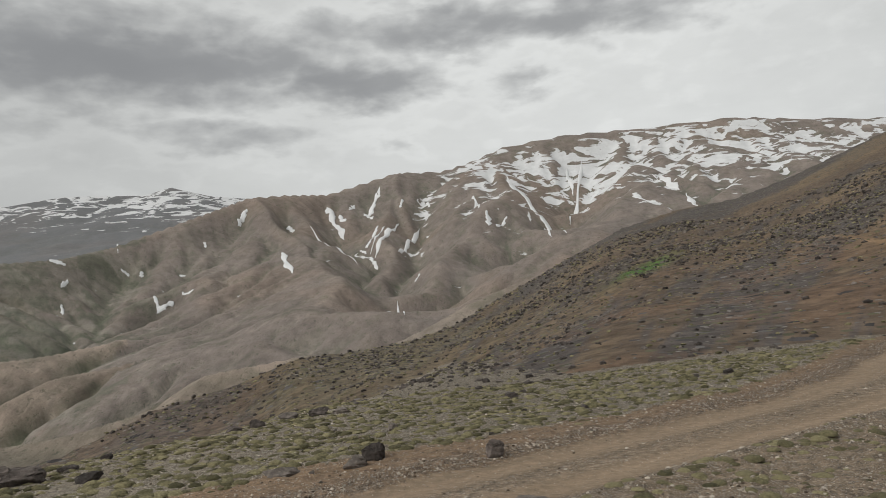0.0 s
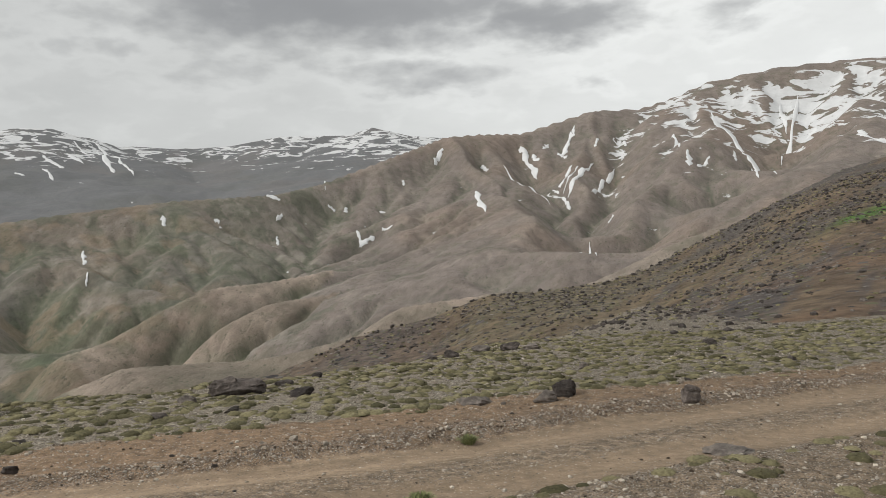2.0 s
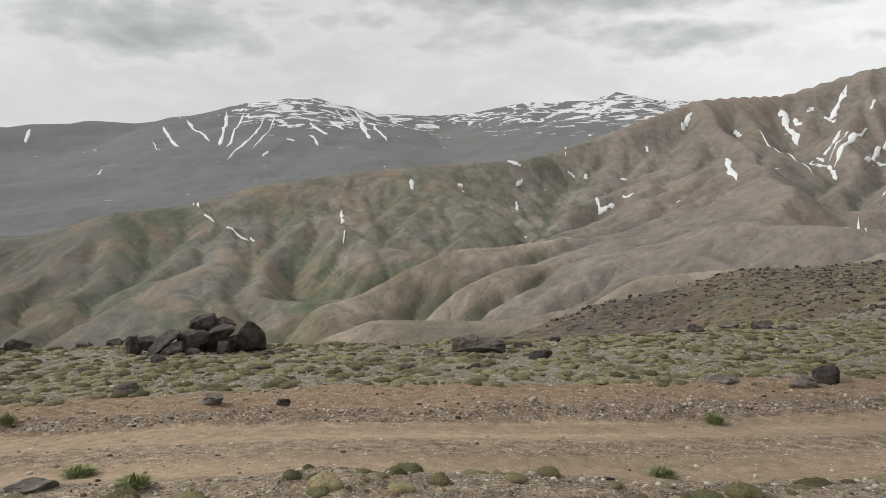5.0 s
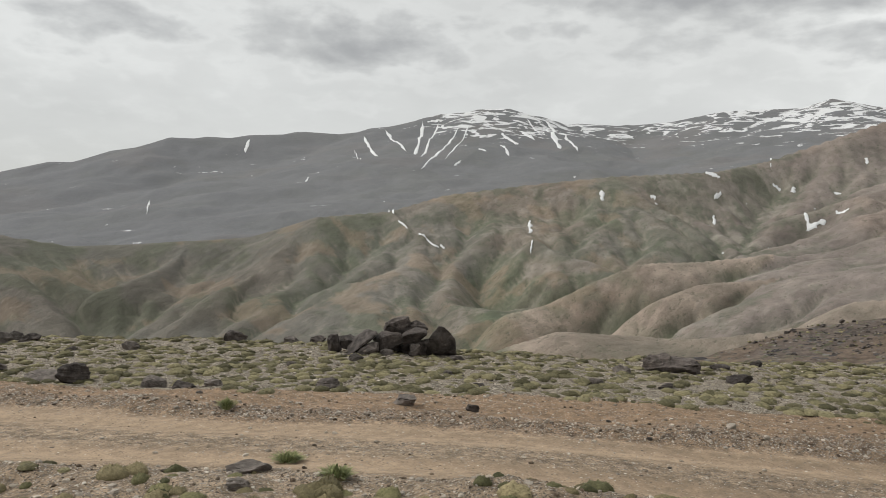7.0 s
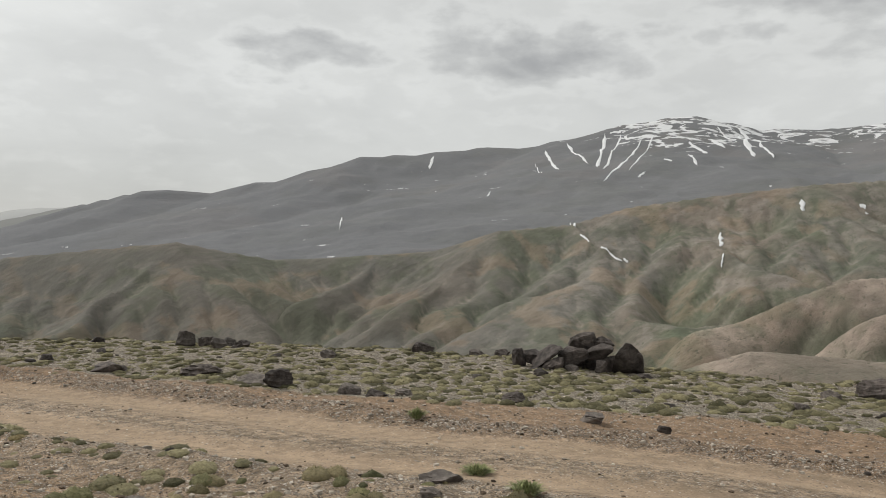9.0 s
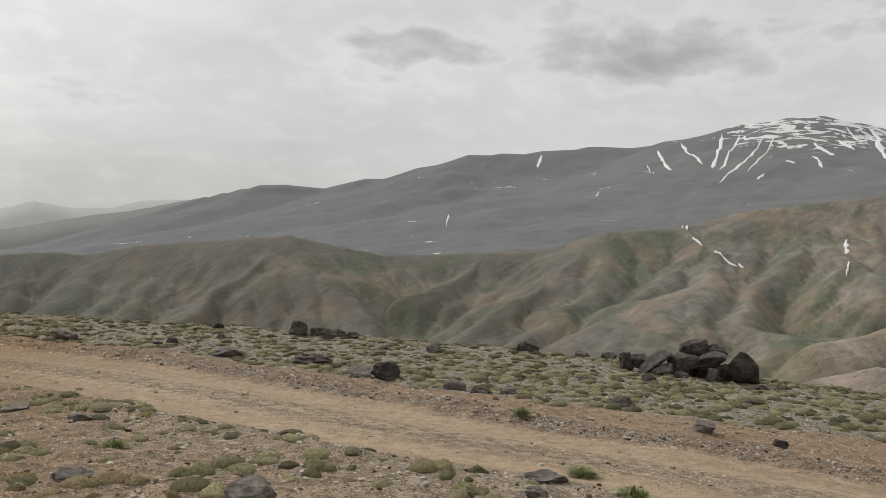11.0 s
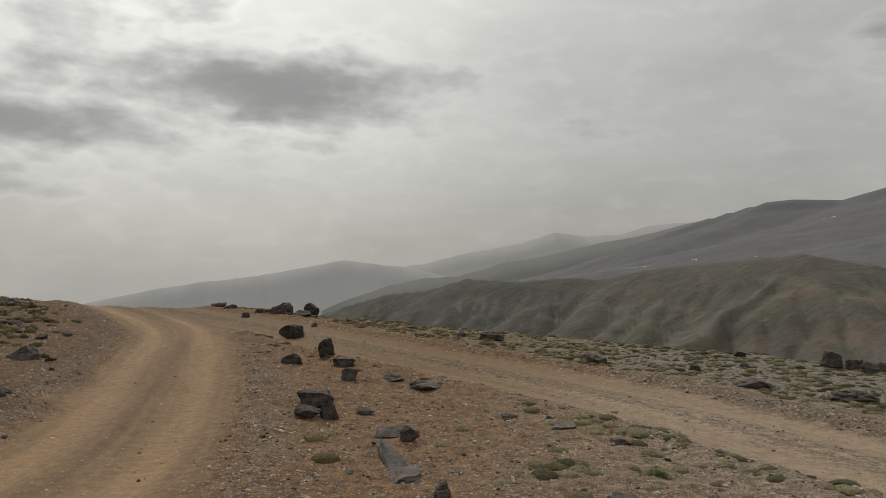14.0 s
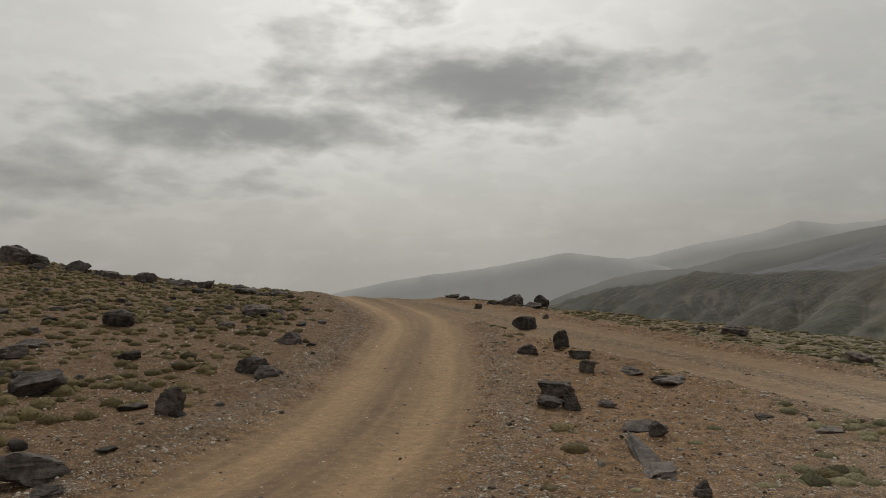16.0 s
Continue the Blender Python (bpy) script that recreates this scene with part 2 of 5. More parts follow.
def mountain_material():
    m, t, b = material("bare_mountain", 0.97)
    v = place(t)
    soil = t.nodes.new("ShaderNodeAttribute")
    soil.attribute_name = "soil"
    snow = t.nodes.new("ShaderNodeAttribute")
    snow.attribute_name = "snow"
    fall = t.nodes.new("ShaderNodeAttribute")
    fall.attribute_name = "fall_line"
    g = fall.outputs["Vector"]
    big = noisen(t, v, 0.012, 8, 0.6)
    fine = noisen(t, g, 0.11, 8, 0.66)
    stony = noisen(t, g, 1.3, 6, 0.7)
    f = mathn(t, "MULTIPLY", mathn(t, "MULTIPLY_ADD", big, 0.9, 0.55), mathn(t, "MULTIPLY_ADD", fine, 1.2, 0.4))
    f = mathn(t, "MULTIPLY", f, mathn(t, "MULTIPLY_ADD", stony, 1.1, 0.45))
    f = mathn(t, "MULTIPLY_ADD", mathn(t, "SUBTRACT", f, 1.0), soil.outputs["Alpha"], 1.0)
    col = scaled(t, soil.outputs["Color"], f)
    scrub = ramp(t, noisen(t, g, 0.03, 8, 0.70), 0.53, 0.60)
    col = mixc(t, mathn(t, "MULTIPLY", mathn(t, "MULTIPLY", scrub, 0.25), soil.outputs["Alpha"]), col, (0.085, 0.1, 0.06))
    # snow lies in long drifts along the slope
    stretch = t.nodes.new("ShaderNodeMapping")
    stretch.inputs["Scale"].default_value = (0.011, 0.011, 0.026)
    t.links.new(v, stretch.inputs["Vector"])
    drift = noisen(t, stretch.outputs[0], 1.0, 6, 0.58, 1.2)
    lies = ramp(t, mathn(t, "ADD", drift, snow.outputs["Fac"]), 0.985, 1.01)
    bare = ramp(t, noisen(t, g, 0.05, 8, 0.72), 0.58, 0.63)
    col = mixc(t, mathn(t, "MULTIPLY", mathn(t, "MULTIPLY", bare, 0.22), soil.outputs["Alpha"]), col, (0.30, 0.26, 0.225))
    bush = ramp(t, noisen(t, g, 0.22, 6, 0.72), 0.57, 0.61)
    col = mixc(t, mathn(t, "MULTIPLY", mathn(t, "MULTIPLY", bush, 0.55), soil.outputs["Alpha"]), col, (0.06, 0.066, 0.046))
    white = mixc(t, noisen(t, v, 0.05, 4), (0.48, 0.485, 0.49), (0.68, 0.685, 0.69))
    t.links.new(mixc(t, lies, col, white), b.inputs["Base Color"])
    bump(t, b, mathn(t, "ADD", mathn(t, "MULTIPLY", big, 9.0), mathn(t, "MULTIPLY", fine, 3.5)), 0.7, 1.0)
    return m


def rock_material(name, dark_tone, light_tone, scale):
    m, t, b = material(name, 0.82)
    v = place(t)
    info = t.nodes.new("ShaderNodeObjectInfo")
    isle = t.nodes.new("ShaderNodeNewGeometry")
    grain = noisen(t, v, 26.0 * scale, 7, 0.65)
    blotch = noisen(t, v, 4.5 * scale, 6, 0.62, 0.6)
    beds = t.nodes.new("ShaderNodeMapping")
    beds.inputs["Rotation"].default_value = (0.25, 0.12, 0)
    beds.inputs["Scale"].default_value = (1.6 * scale, 1.6 * scale, 17.0 * scale)
    t.links.new(v, beds.inputs["Vector"])
    strata = noisen(t, beds.outputs[0], 1.0, 5, 0.62, 0.3)
    col = mixc(t, ramp(t, blotch, 0.32, 0.72), dark_tone, light_tone)
    lichen = ramp(t, noisen(t, v, 11.0 * scale, 6, 0.7), 0.6, 0.7)
    col = mixc(t, mathn(t, "MULTIPLY", lichen, 0.5), col, tuple(min(0.5, c * 1.9) for c in light_tone))
    f = mathn(t, "MULTIPLY", mathn(t, "MULTIPLY_ADD", grain, 1.0, 0.5), mathn(t, "MULTIPLY_ADD", strata, 1.1, 0.45))
    f = mathn(t, "MULTIPLY", f, mathn(t, "MULTIPLY_ADD", info.outputs["Random"], 0.5, 0.75))
    f = mathn(t, "MULTIPLY", f, mathn(t, "MULTIPLY_ADD", isle.outputs["Random Per Island"], 0.7, 0.65))
    t.links.new(scaled(t, col, f), b.inputs["Base Color"])
    bump(t, b, mathn(t, "ADD", mathn(t, "MULTIPLY_ADD", strata, 0.9, mathn(t, "MULTIPLY", blotch, 0.7)), mathn(t, "MULTIPLY", grain, 0.35)), 1.0, 0.06 / scale)
    return m


def plant_material(name, a, c, size=1.0):
    m, t, b = material(name, 0.9)
    v = place(t)
    isle = t.nodes.new("ShaderNodeNewGeometry")
    info = t.nodes.new("ShaderNodeObjectInfo")
    pick = mathn(t, "FRACT", mathn(t, "ADD", isle.outputs["Random Per Island"], info.outputs["Random"]))
    col = mixc(t, pick, a, c)
    f = mathn(t, "MULTIPLY_ADD", noisen(t, v, 26.0 * size, 5, 0.7), 2.2, -0.05)
    tone = scaled(t, col, f)
    t.links.new(tone, b.inputs["Base Color"])
    bump(t, b, noisen(t, v, 45.0 * size, 4, 0.65), 0.8, 0.05 if size == 1 else 0.012)
    return m


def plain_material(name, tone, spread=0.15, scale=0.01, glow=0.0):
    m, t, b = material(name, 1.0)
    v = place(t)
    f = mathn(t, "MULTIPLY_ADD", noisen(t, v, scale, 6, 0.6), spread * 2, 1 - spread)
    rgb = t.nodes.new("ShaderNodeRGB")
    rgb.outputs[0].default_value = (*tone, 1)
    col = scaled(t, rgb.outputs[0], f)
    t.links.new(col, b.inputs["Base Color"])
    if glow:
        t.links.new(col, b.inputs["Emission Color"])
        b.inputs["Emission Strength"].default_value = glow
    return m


MAT_SOIL = near_ground_material()
MAT_MOUNT = mountain_material()
MAT_HILL = hill_material()
MAT_ROCK = rock_material("dark_basalt", (0.038, 0.031, 0.027), (0.124, 0.104, 0.093), 1.0)
MAT_GREY = rock_material("grey_stone", (0.074, 0.063, 0.055), (0.180, 0.155, 0.136), 1.0)
MAT_EARTH = rock_material("brown_stone", (0.078, 0.055, 0.038), (0.21, 0.155, 0.108), 2.0)
MAT_PALE = rock_material("pale_stone", (0.36, 0.30, 0.235), (0.63, 0.57, 0.49), 2.0)
MAT_SAGE = plant_material("dry_cushion_scrub", (0.062, 0.057, 0.028), (0.250, 0.222, 0.124))
MAT_DRY = plant_material("straw_cushion_scrub", (0.080, 0.068, 0.034), (0.260, 0.218, 0.122), 0.2)
MAT_OLIVE = plant_material("olive_cushion_scrub", (0.058, 0.059, 0.028), (0.185, 0.172, 0.084), 0.2)
MAT_BROWN = plant_material("brown_cushion_scrub", (0.066, 0.051, 0.022), (0.200, 0.155, 0.072))
MAT_RUST = plant_material("rusty_cushion_scrub", (0.105, 0.080, 0.040), (0.290, 0.225, 0.125), 0.2)
MAT_GREEN = plant_material("green_herb", (0.16, 0.19, 0.08), (0.31, 0.32, 0.15))
MAT_SNOW = plain_material("old_snow", (0.64, 0.645, 0.65), 0.1, 0.05)


# ---- land ----
def lattice(ix, iy, seed):
    h = (ix.astype(np.int64) * 374761393 + iy.astype(np.int64) * 668265263 + seed * 974634539) & 0xFFFFFFFF
    h = ((h ^ (h >> 13)) * 1274126177) & 0xFFFFFFFF
    return ((h ^ (h >> 16)) & 0xFFFF) / 65536.0 * (2 * np.pi)


def gnoise(x, y, seed=0):
    """Gradient noise, about -0.7 to 0.7."""
    ix, iy = np.floor(x), np.floor(y)
    fx, fy = x - ix, y - iy
    u, v = fx ** 3 * (fx * (fx * 6 - 15) + 10), fy ** 3 * (fy * (fy * 6 - 15) + 10)
    out = 0
    for ox, wx in ((0, 1 - u), (1, u)):
        for oy, wy in ((0, 1 - v), (1, v)):
            a = lattice(ix + ox, iy + oy, seed)
            out = out + wx * wy * (np.cos(a) * (fx - ox) + np.sin(a) * (fy - oy))
    return out


def fractal(x, y, size, octaves, seed=0, gain=0.5):
    out, amp = 0, 1.0
    for k in range(octaves):
        out = out + amp * gnoise(x / size, y / size, seed + k)
        size, amp = size * 0.5, amp * gain
    return out


def smooth(a, b, x):
    t = np.clip((x - a) / (b - a), 0, 1)
    return t * t * (3 - 2 * t)


EYE_Z = 2.6


def crest(rows):
    """Ridge points from bearing, rise (degrees) and distance, seen from the knoll."""
    return [(-r * math.sin(radians(b)), r * math.cos(radians(b)), EYE_Z + r * math.tan(radians(e))) for b, e, r in rows]


# name: points, slope of the near face, slope of the far face, height over which it flattens, colour
RIDGES = {
    "snow_massif": (crest([(-60, 8, 2600), (-45, 9, 2600), (-31, 10.2, 2600), (-25, 11.2, 2550), (-21.7, 11.8, 2500), (-14, 11.95, 2450), (-9.9, 12.05, 2400),
                           (-5.3, 11.6, 2350), (-2.7, 10.7, 2300), (-0.6, 10.2, 2250), (2.8, 10.3, 2200), (5.4, 9.65, 2150), (7.9, 9.0, 2100),
                           (11.1, 9.1, 2000), (13.5, 9.0, 1950), (18.1, 7.45, 1800), (22.7, 5.85, 1700), (26, 5.15, 1600), (33, 4.8, 1500)]), 0.55, 0.7, 420),
    "brown_range": (crest([(33, 4.8, 1500), (39.6, 4.0, 1450), (45, 3.2, 1400), (49, 1.9, 1350), (54.3, 1.3, 1300), (59, -0.3, 1300), (64, -0.75, 1300),
                           (70.5, -1.2, 1300), (73.9, -0.7, 1280), (77.2, -0.1, 1260), (83.4, -0.85, 1280), (87.5, -1.35, 1300), (90.7, -2.1, 1320), (93, -2.0, 1330),
                           (96.5, -2.35, 1350), (100.4, -2.2, 1380), (103.3, -3.1, 1400), (106.2, -3.4, 1430), (109, -4.2, 1460), (114, -6, 1500)]), 0.48, 0.6, 260),
    "rear_range": (crest([(8, 8.4, 3500), (13.5, 8.9, 3500), (16.3, 9.2, 3500), (18.8, 9.85, 3500), (20.6, 9.3, 3500), (25.6, 9.25, 3500), (29, 8.6, 3500), (31.6, 8.4, 3500),
                          (36.4, 8.55, 3450), (40.5, 9.55, 3400), (42.2, 9.5, 3400), (46.3, 8.9, 3350), (48.8, 8.2, 3350), (52.9, 7.35, 3300), (55.3, 7.4, 3300),
                          (60.5, 6.75, 3250), (64.5, 6.45, 3200), (66.3, 5.7, 3200), (68.2, 5.3, 3200), (70, 4.4, 3200), (72, 4.3, 3200), (75, 3.4, 3200)]), 0.42, 0.6, 620),
    "rear_range_end": (crest([(75, 3.4, 3200), (77.9, 3.5, 3200), (79.5, 3.35, 3200), (83.6, 2.15, 3300), (87.6, 0.7, 3350), (90.8, -0.75, 3400), (93.5, -2.2, 3400), (99, -5, 3400)]), 0.42, 0.6, 620),
    "spur_west": (crest([(13.5, 9.0, 1950), (11.2, 6.6, 1700), (8.3, 4.2, 1480), (5.5, 1.6, 1300), (3.4, -1.2, 1120)]), 0.6, 0.6, 300),
    "spur_mid": (crest([(-2.7, 10.7, 2300), (-3.2, 7.5, 1950), (-1.5, 4.5, 1650), (0.0, 1.5, 1400), (1.0, -1.5, 1200)]), 0.6, 0.6, 300),
    "spur_small": (crest([(2.8, 10.3, 2200), (3.0, 6.6, 1850), (2.2, 3.6, 1600)]), 0.65, 0.65, 260),
    "spur_east": (crest([(-11.5, 11.8, 2430), (-12.2, 8.2, 2050), (-10.5, 5.2, 1750), (-7, 2.4, 1500)]), 0.6, 0.6, 300),
    "spur_far_east": (crest([(-21.7, 11.8, 2500), (-20, 8.8, 2100), (-17, 6, 1800)]), 0.6, 0.6, 300),
    "tan_spur": (crest([(9.2, 2.9, 1350), (13.3, 1.4, 1250), (17.4, 0.3, 1180), (21.5, -0.2, 1120), (26.1, -0.9, 1060), (30.2, -1.4, 1010), (36.7, -4.4, 900), (39.8, -5.4, 850),
                        (42, -8, 820)]), 0.5, 0.55, 200),
    "mid_spur": (crest([(12, -1.2, 1060), (17.4, -1.6, 1000), (19, -1.85, 980), (24.9, -2.75, 900), (28.2, -3.9, 840), (30.7, -5.5, 800), (33, -7.5, 770)]), 0.5, 0.55, 180),
    "low_spur": (crest([(10, -2.4, 800), (17.4, -3.3, 760), (20.8, -5.0, 700), (28.3, -6.5, 640), (36.7, -6.2, 600), (41.7, -8.1, 560)]), 0.45, 0.5, 160),
    "rib_green": (crest([(49, 1.9, 1345), (46, 0.0, 1200), (43.5, -3.0, 1080), (41.5, -6.5, 980)]), 0.6, 0.6, 250),
    "rib_west": (crest([(53.5, 1.2, 1295), (57.5, -1.9, 1150), (61.3, -4.0, 1050), (64.3, -6.0, 980)]), 0.6, 0.6, 250),
    "rib_grey": (crest([(64, -0.8, 1295), (67, -3.3, 1150), (70.7, -6.0, 1020)]), 0.6, 0.6, 250),
    "rib_far": (crest([(77.2, -0.2, 1255), (79.8, -2.9, 1130), (83, -4.8, 1050), (86, -6.5, 980)]), 0.6, 0.6, 250),
    "pale_bank": (crest([(5, -2.6, 690), (1.5, -1.3, 700), (-2, 0.35, 720), (-5.5, 1.6, 760), (-9, 2.6, 800)]), 0.5, 0.5, 200),
}
# the near hill: bearing, rise and distance of its crest
HILL = np.array([(-75, 8, 340), (-45, 10.5, 330), (-30.7, 9.45, 300), (-24.8, 7.3, 275), (-21.1, 6.25, 255), (-17.3, 5.9, 240), (-13.3, 4.95, 220), (-9.2, 3.05, 190), (-4.9, 0.9, 160),
                 (-0.6, -1.1, 130), (2, -1.95, 110), (6.5, -2.5, 100), (11.1, -2.75, 95), (14.9, -4.0, 95), (18.2, -4.75, 95), (20.8, -5.4, 92), (26, -7.5, 88), (30, -8.5, 84), (34, -10.5, 80), (40, -22, 80), (60, -45, 60)], dtype=float)
# natural ground colours, linear, with haze mixed into the rear ranges' greys
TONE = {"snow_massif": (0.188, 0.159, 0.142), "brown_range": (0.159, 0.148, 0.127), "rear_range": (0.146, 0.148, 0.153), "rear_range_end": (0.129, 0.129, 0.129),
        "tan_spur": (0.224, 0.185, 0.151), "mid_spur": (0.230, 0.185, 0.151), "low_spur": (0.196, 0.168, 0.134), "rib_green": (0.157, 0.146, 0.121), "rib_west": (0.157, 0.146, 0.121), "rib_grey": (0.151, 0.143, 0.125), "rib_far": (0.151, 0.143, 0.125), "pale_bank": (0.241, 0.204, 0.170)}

ROAD_CROSS = [(30, 39), (18, 27), (10, 18.4), (4.3, 14.3), (0.3, 11.2), (-2.83, 8.18), (-6.06, 5.66), (-8.97, 3.49), (-13.2, 0.95), (-16.5, -2.1), (-21, -7.4), (-26, -13.2), (-30, -18.6), (-35, -24)]
ROAD_LEFT = [(25, 6), (12, 0.5), (5, -2.6), (-1, -4.0), (-6.8, -5.7), (-11.2, -7.6), (-16.8, -10.4), (-22.4, -13.6), (-26.5, -17), (-30, -20.5), (-35, -25.5), (-42, -30)]
# bearing, distance and height of the rim where the ground falls away
RIM = np.array([(-180, 70, 4), (-120, 80, 4), (-60, 40, 2), (-30, 30, 0.5), (-8, 24, 0), (10, 22, 0), (18, 18.5, 0), (30, 17, 0), (40, 16.8, 0), (58, 18.3, 0), (70, 19.5, 0), (85, 21.4, 0),
                (99, 24.4, 0), (107, 27.6, 0), (119, 35.5, 0), (126, 38.5, 0.0), (132, 40, 0.25), (137, 42, 0.55), (141, 44, 0.9), (145, 46, 1.45), (147.5, 48, 1.75), (160, 52, 3.4), (180, 70, 4)], dtype=float)


def line_gap(x, y, pts):
    """Distance to a polyline, and on which side (left of its direction is positive)."""
    far = np.hypot(x, y) > 75
    if far.any():
        best, side = np.full(x.shape, 1e3), np.ones(x.shape)
        if not far.all():
            best[~far], side[~far] = line_gap(x[~far], y[~far], pts)
        return best, side
    best, side = np.full(x.shape, 1e9), np.zeros(x.shape)
    for (ax, ay), (bx, by) in zip(pts, pts[1:]):
        dx, dy = bx - ax, by - ay
        t = np.clip(((x - ax) * dx + (y - ay) * dy) / (dx * dx + dy * dy), 0, 1)
        d = np.hypot(x - ax - t * dx, y - ay - t * dy)
        s = np.sign(dx * (y - ay) - dy * (x - ax))
        near = d < best
        best, side = np.where(near, d, best), np.where(near, s, side)
    return best, side


def rounded(pts, per=6):
    """The same line with its bends rounded."""
    p = [np.array(q, float) for q in pts]
    p = [2 * p[0] - p[1], *p, 2 * p[-1] - p[-2]]
    out = []
    for a, b, c, d in zip(p, p[1:], p[2:], p[3:]):
        for k in range(per):
            t = k / per
            out.append(tuple(0.5 * ((2 * b) + (c - a) * t + (2 * a - 5 * b + 4 * c - d) * t * t + (3 * b - a - 3 * c + d) * t ** 3)))
    return out + [tuple(p[-2])]


ROAD_CROSS, ROAD_LEFT = rounded(ROAD_CROSS), rounded(ROAD_LEFT)


def scrub_edge(x):
    """How far beyond the cross track the scrub begins."""
    return np.interp(x, [-17, -13, -9, -6, -3, 0, 4], [2.5, 2.9, 3.9, 4.2, 4.0, 3.5, 3.0])


def plateau(x, y):
    """The stony top with its two dirt tracks."""
    r, b = np.hypot(x, y), np.degrees(np.arctan2(-x, y))
    rim, top = np.interp(b, RIM[:, 0], RIM[:, 1]), np.interp(b, RIM[:, 0], RIM[:, 2])
    knoll = 0.55 + 0.45 * np.maximum(smooth(5, 45, b), smooth(40, 75, -b))
    knoll = 1 - (1 - knoll) * smooth(1.0, 5.0, r)
    z = 0.95 * knoll * np.exp(-(r / 8.5) ** 2)
    z = z + top * np.clip((r - 12) / (rim - 12), 0, 1) ** 1.3
    rim = rim * (1 + 0.035 * gnoise(b / 6, r * 0, 5) + 0.02 * gnoise(b / 1.7, r * 0, 6))
    past = np.maximum(r - rim, 0)
    fall = np.interp(b, [-180, -40, 0, 12, 24, 180], [0.0, 0.0, 0.05, 0.16, 0.40, 0.40])
    z = z - np.where(past < 3, past * past / 6, past - 1.5) * fall
    d1, s1 = line_gap(x, y, ROAD_CROSS)
    d2, _ = line_gap(x, y, ROAD_LEFT)
    rough = 0.075 * fractal(x, y, 2.2, 4, 11) + 0.05 * fractal(x, y, 0.45, 3, 21)
    on1, on2 = 1 - smooth(1.2, 1.75, d1), 1 - smooth(1.15, 1.8, d2)
    on = np.maximum(on1, on2)
    ruts = 0.035 * (np.exp(-((d1 - 0.82) / 0.28) ** 2) * on1 + np.exp(-((d2 - 0.72) / 0.3) ** 2) * on2)
    ruts = np.where(on2 > on1, 0.045 * np.exp(-((d2 - 0.72) / 0.3) ** 2) * on2, ruts)
    berm = 0.10 * np.exp(-((d1 - 1.95) / 0.35) ** 2) + 0.10 * np.exp(-((d2 - 2.1) / 0.4) ** 2)
    berm = berm * (1 - on)
    z = z + rough * (1 - 0.9 * on) - 0.05 * on - ruts + berm * (0.6 + gnoise(x / 1.3, y / 1.3, 31))
    return z


def hill_land(x, y):
    """The near hillside, and how far up it a point lies (0 to 1 at the crest)."""
    r, b = np.hypot(x, y), np.degrees(np.arctan2(-x, y))
    rise, dist = np.interp(b, HILL[:, 0], HILL[:, 1]), np.interp(b, HILL[:, 0], HILL[:, 2])
    top = EYE_Z + dist * np.tan(np.radians(rise))
    foot = np.interp(b, RIM[:, 0], RIM[:, 1]) * 0.96
    u = (r - foot) / np.maximum(dist - foot, 5)
    sag = np.interp(b, [-40, -5, 5, 14, 24, 34], [3.0, 2.0, 2.4, 5.0, 5.0, 3.0])
    z = np.where(u < 1, -0.4 + (top + 0.4) * np.clip(u, 0, 1) ** 1.05 - sag * np.sin(np.pi * np.clip(u, 0, 1)), top - 0.5 * (r - dist))
    out = np.clip(1 - np.abs(u - 1) * 4, 0, 1)
    z = z + (1 - 0.85 * out) * np.clip(u * 4, 0, 1) * (0.9 * fractal(x, y, 24, 4, 81) + 0.25 * fractal(x, y, 3, 3, 91)) + 0.12 * out * fractal(x, y, 5, 4, 92)
    return np.where((u < 0) | (b > 58) | (b < -74), -1e3, z), u


# beds of the larger valleys
VALLEYS = [
    crest([(8.1, 7.6, 1980), (6.9, 5.8, 1800), (5.0, 3.4, 1560), (3.6, 1.2, 1350), (2.1, -0.8, 1130), (4.0, -2.8, 980)]),
    crest([(-10.9, 9.6, 2250), (-9.7, 6.3, 1900), (-9.8, 4.7, 1700), (-6, 2.0, 1400), (-1, -0.2, 1200), (2.1, -0.9, 1130)]),
    crest([(39.1, 3.9, 1420), (40.3, 1.0, 1250), (41.8, -2.3, 1120), (41, -6.0, 1000)]),
    crest([(20.3, 1.1, 1330), (26.1, -0.7, 1180), (30.2, -2.1, 1120), (34.7, -3.2, 1040), (39.8, -5.0, 960)]),
    crest([(0.5, 8.6, 2080), (1.6, 5.6, 1780), (2.6, 2.8, 1500), (3.0, 0.4, 1260)]),
]
SKYLINE = ("snow_massif", "brown_range", "rear_range", "rear_range_end", "pale_bank")


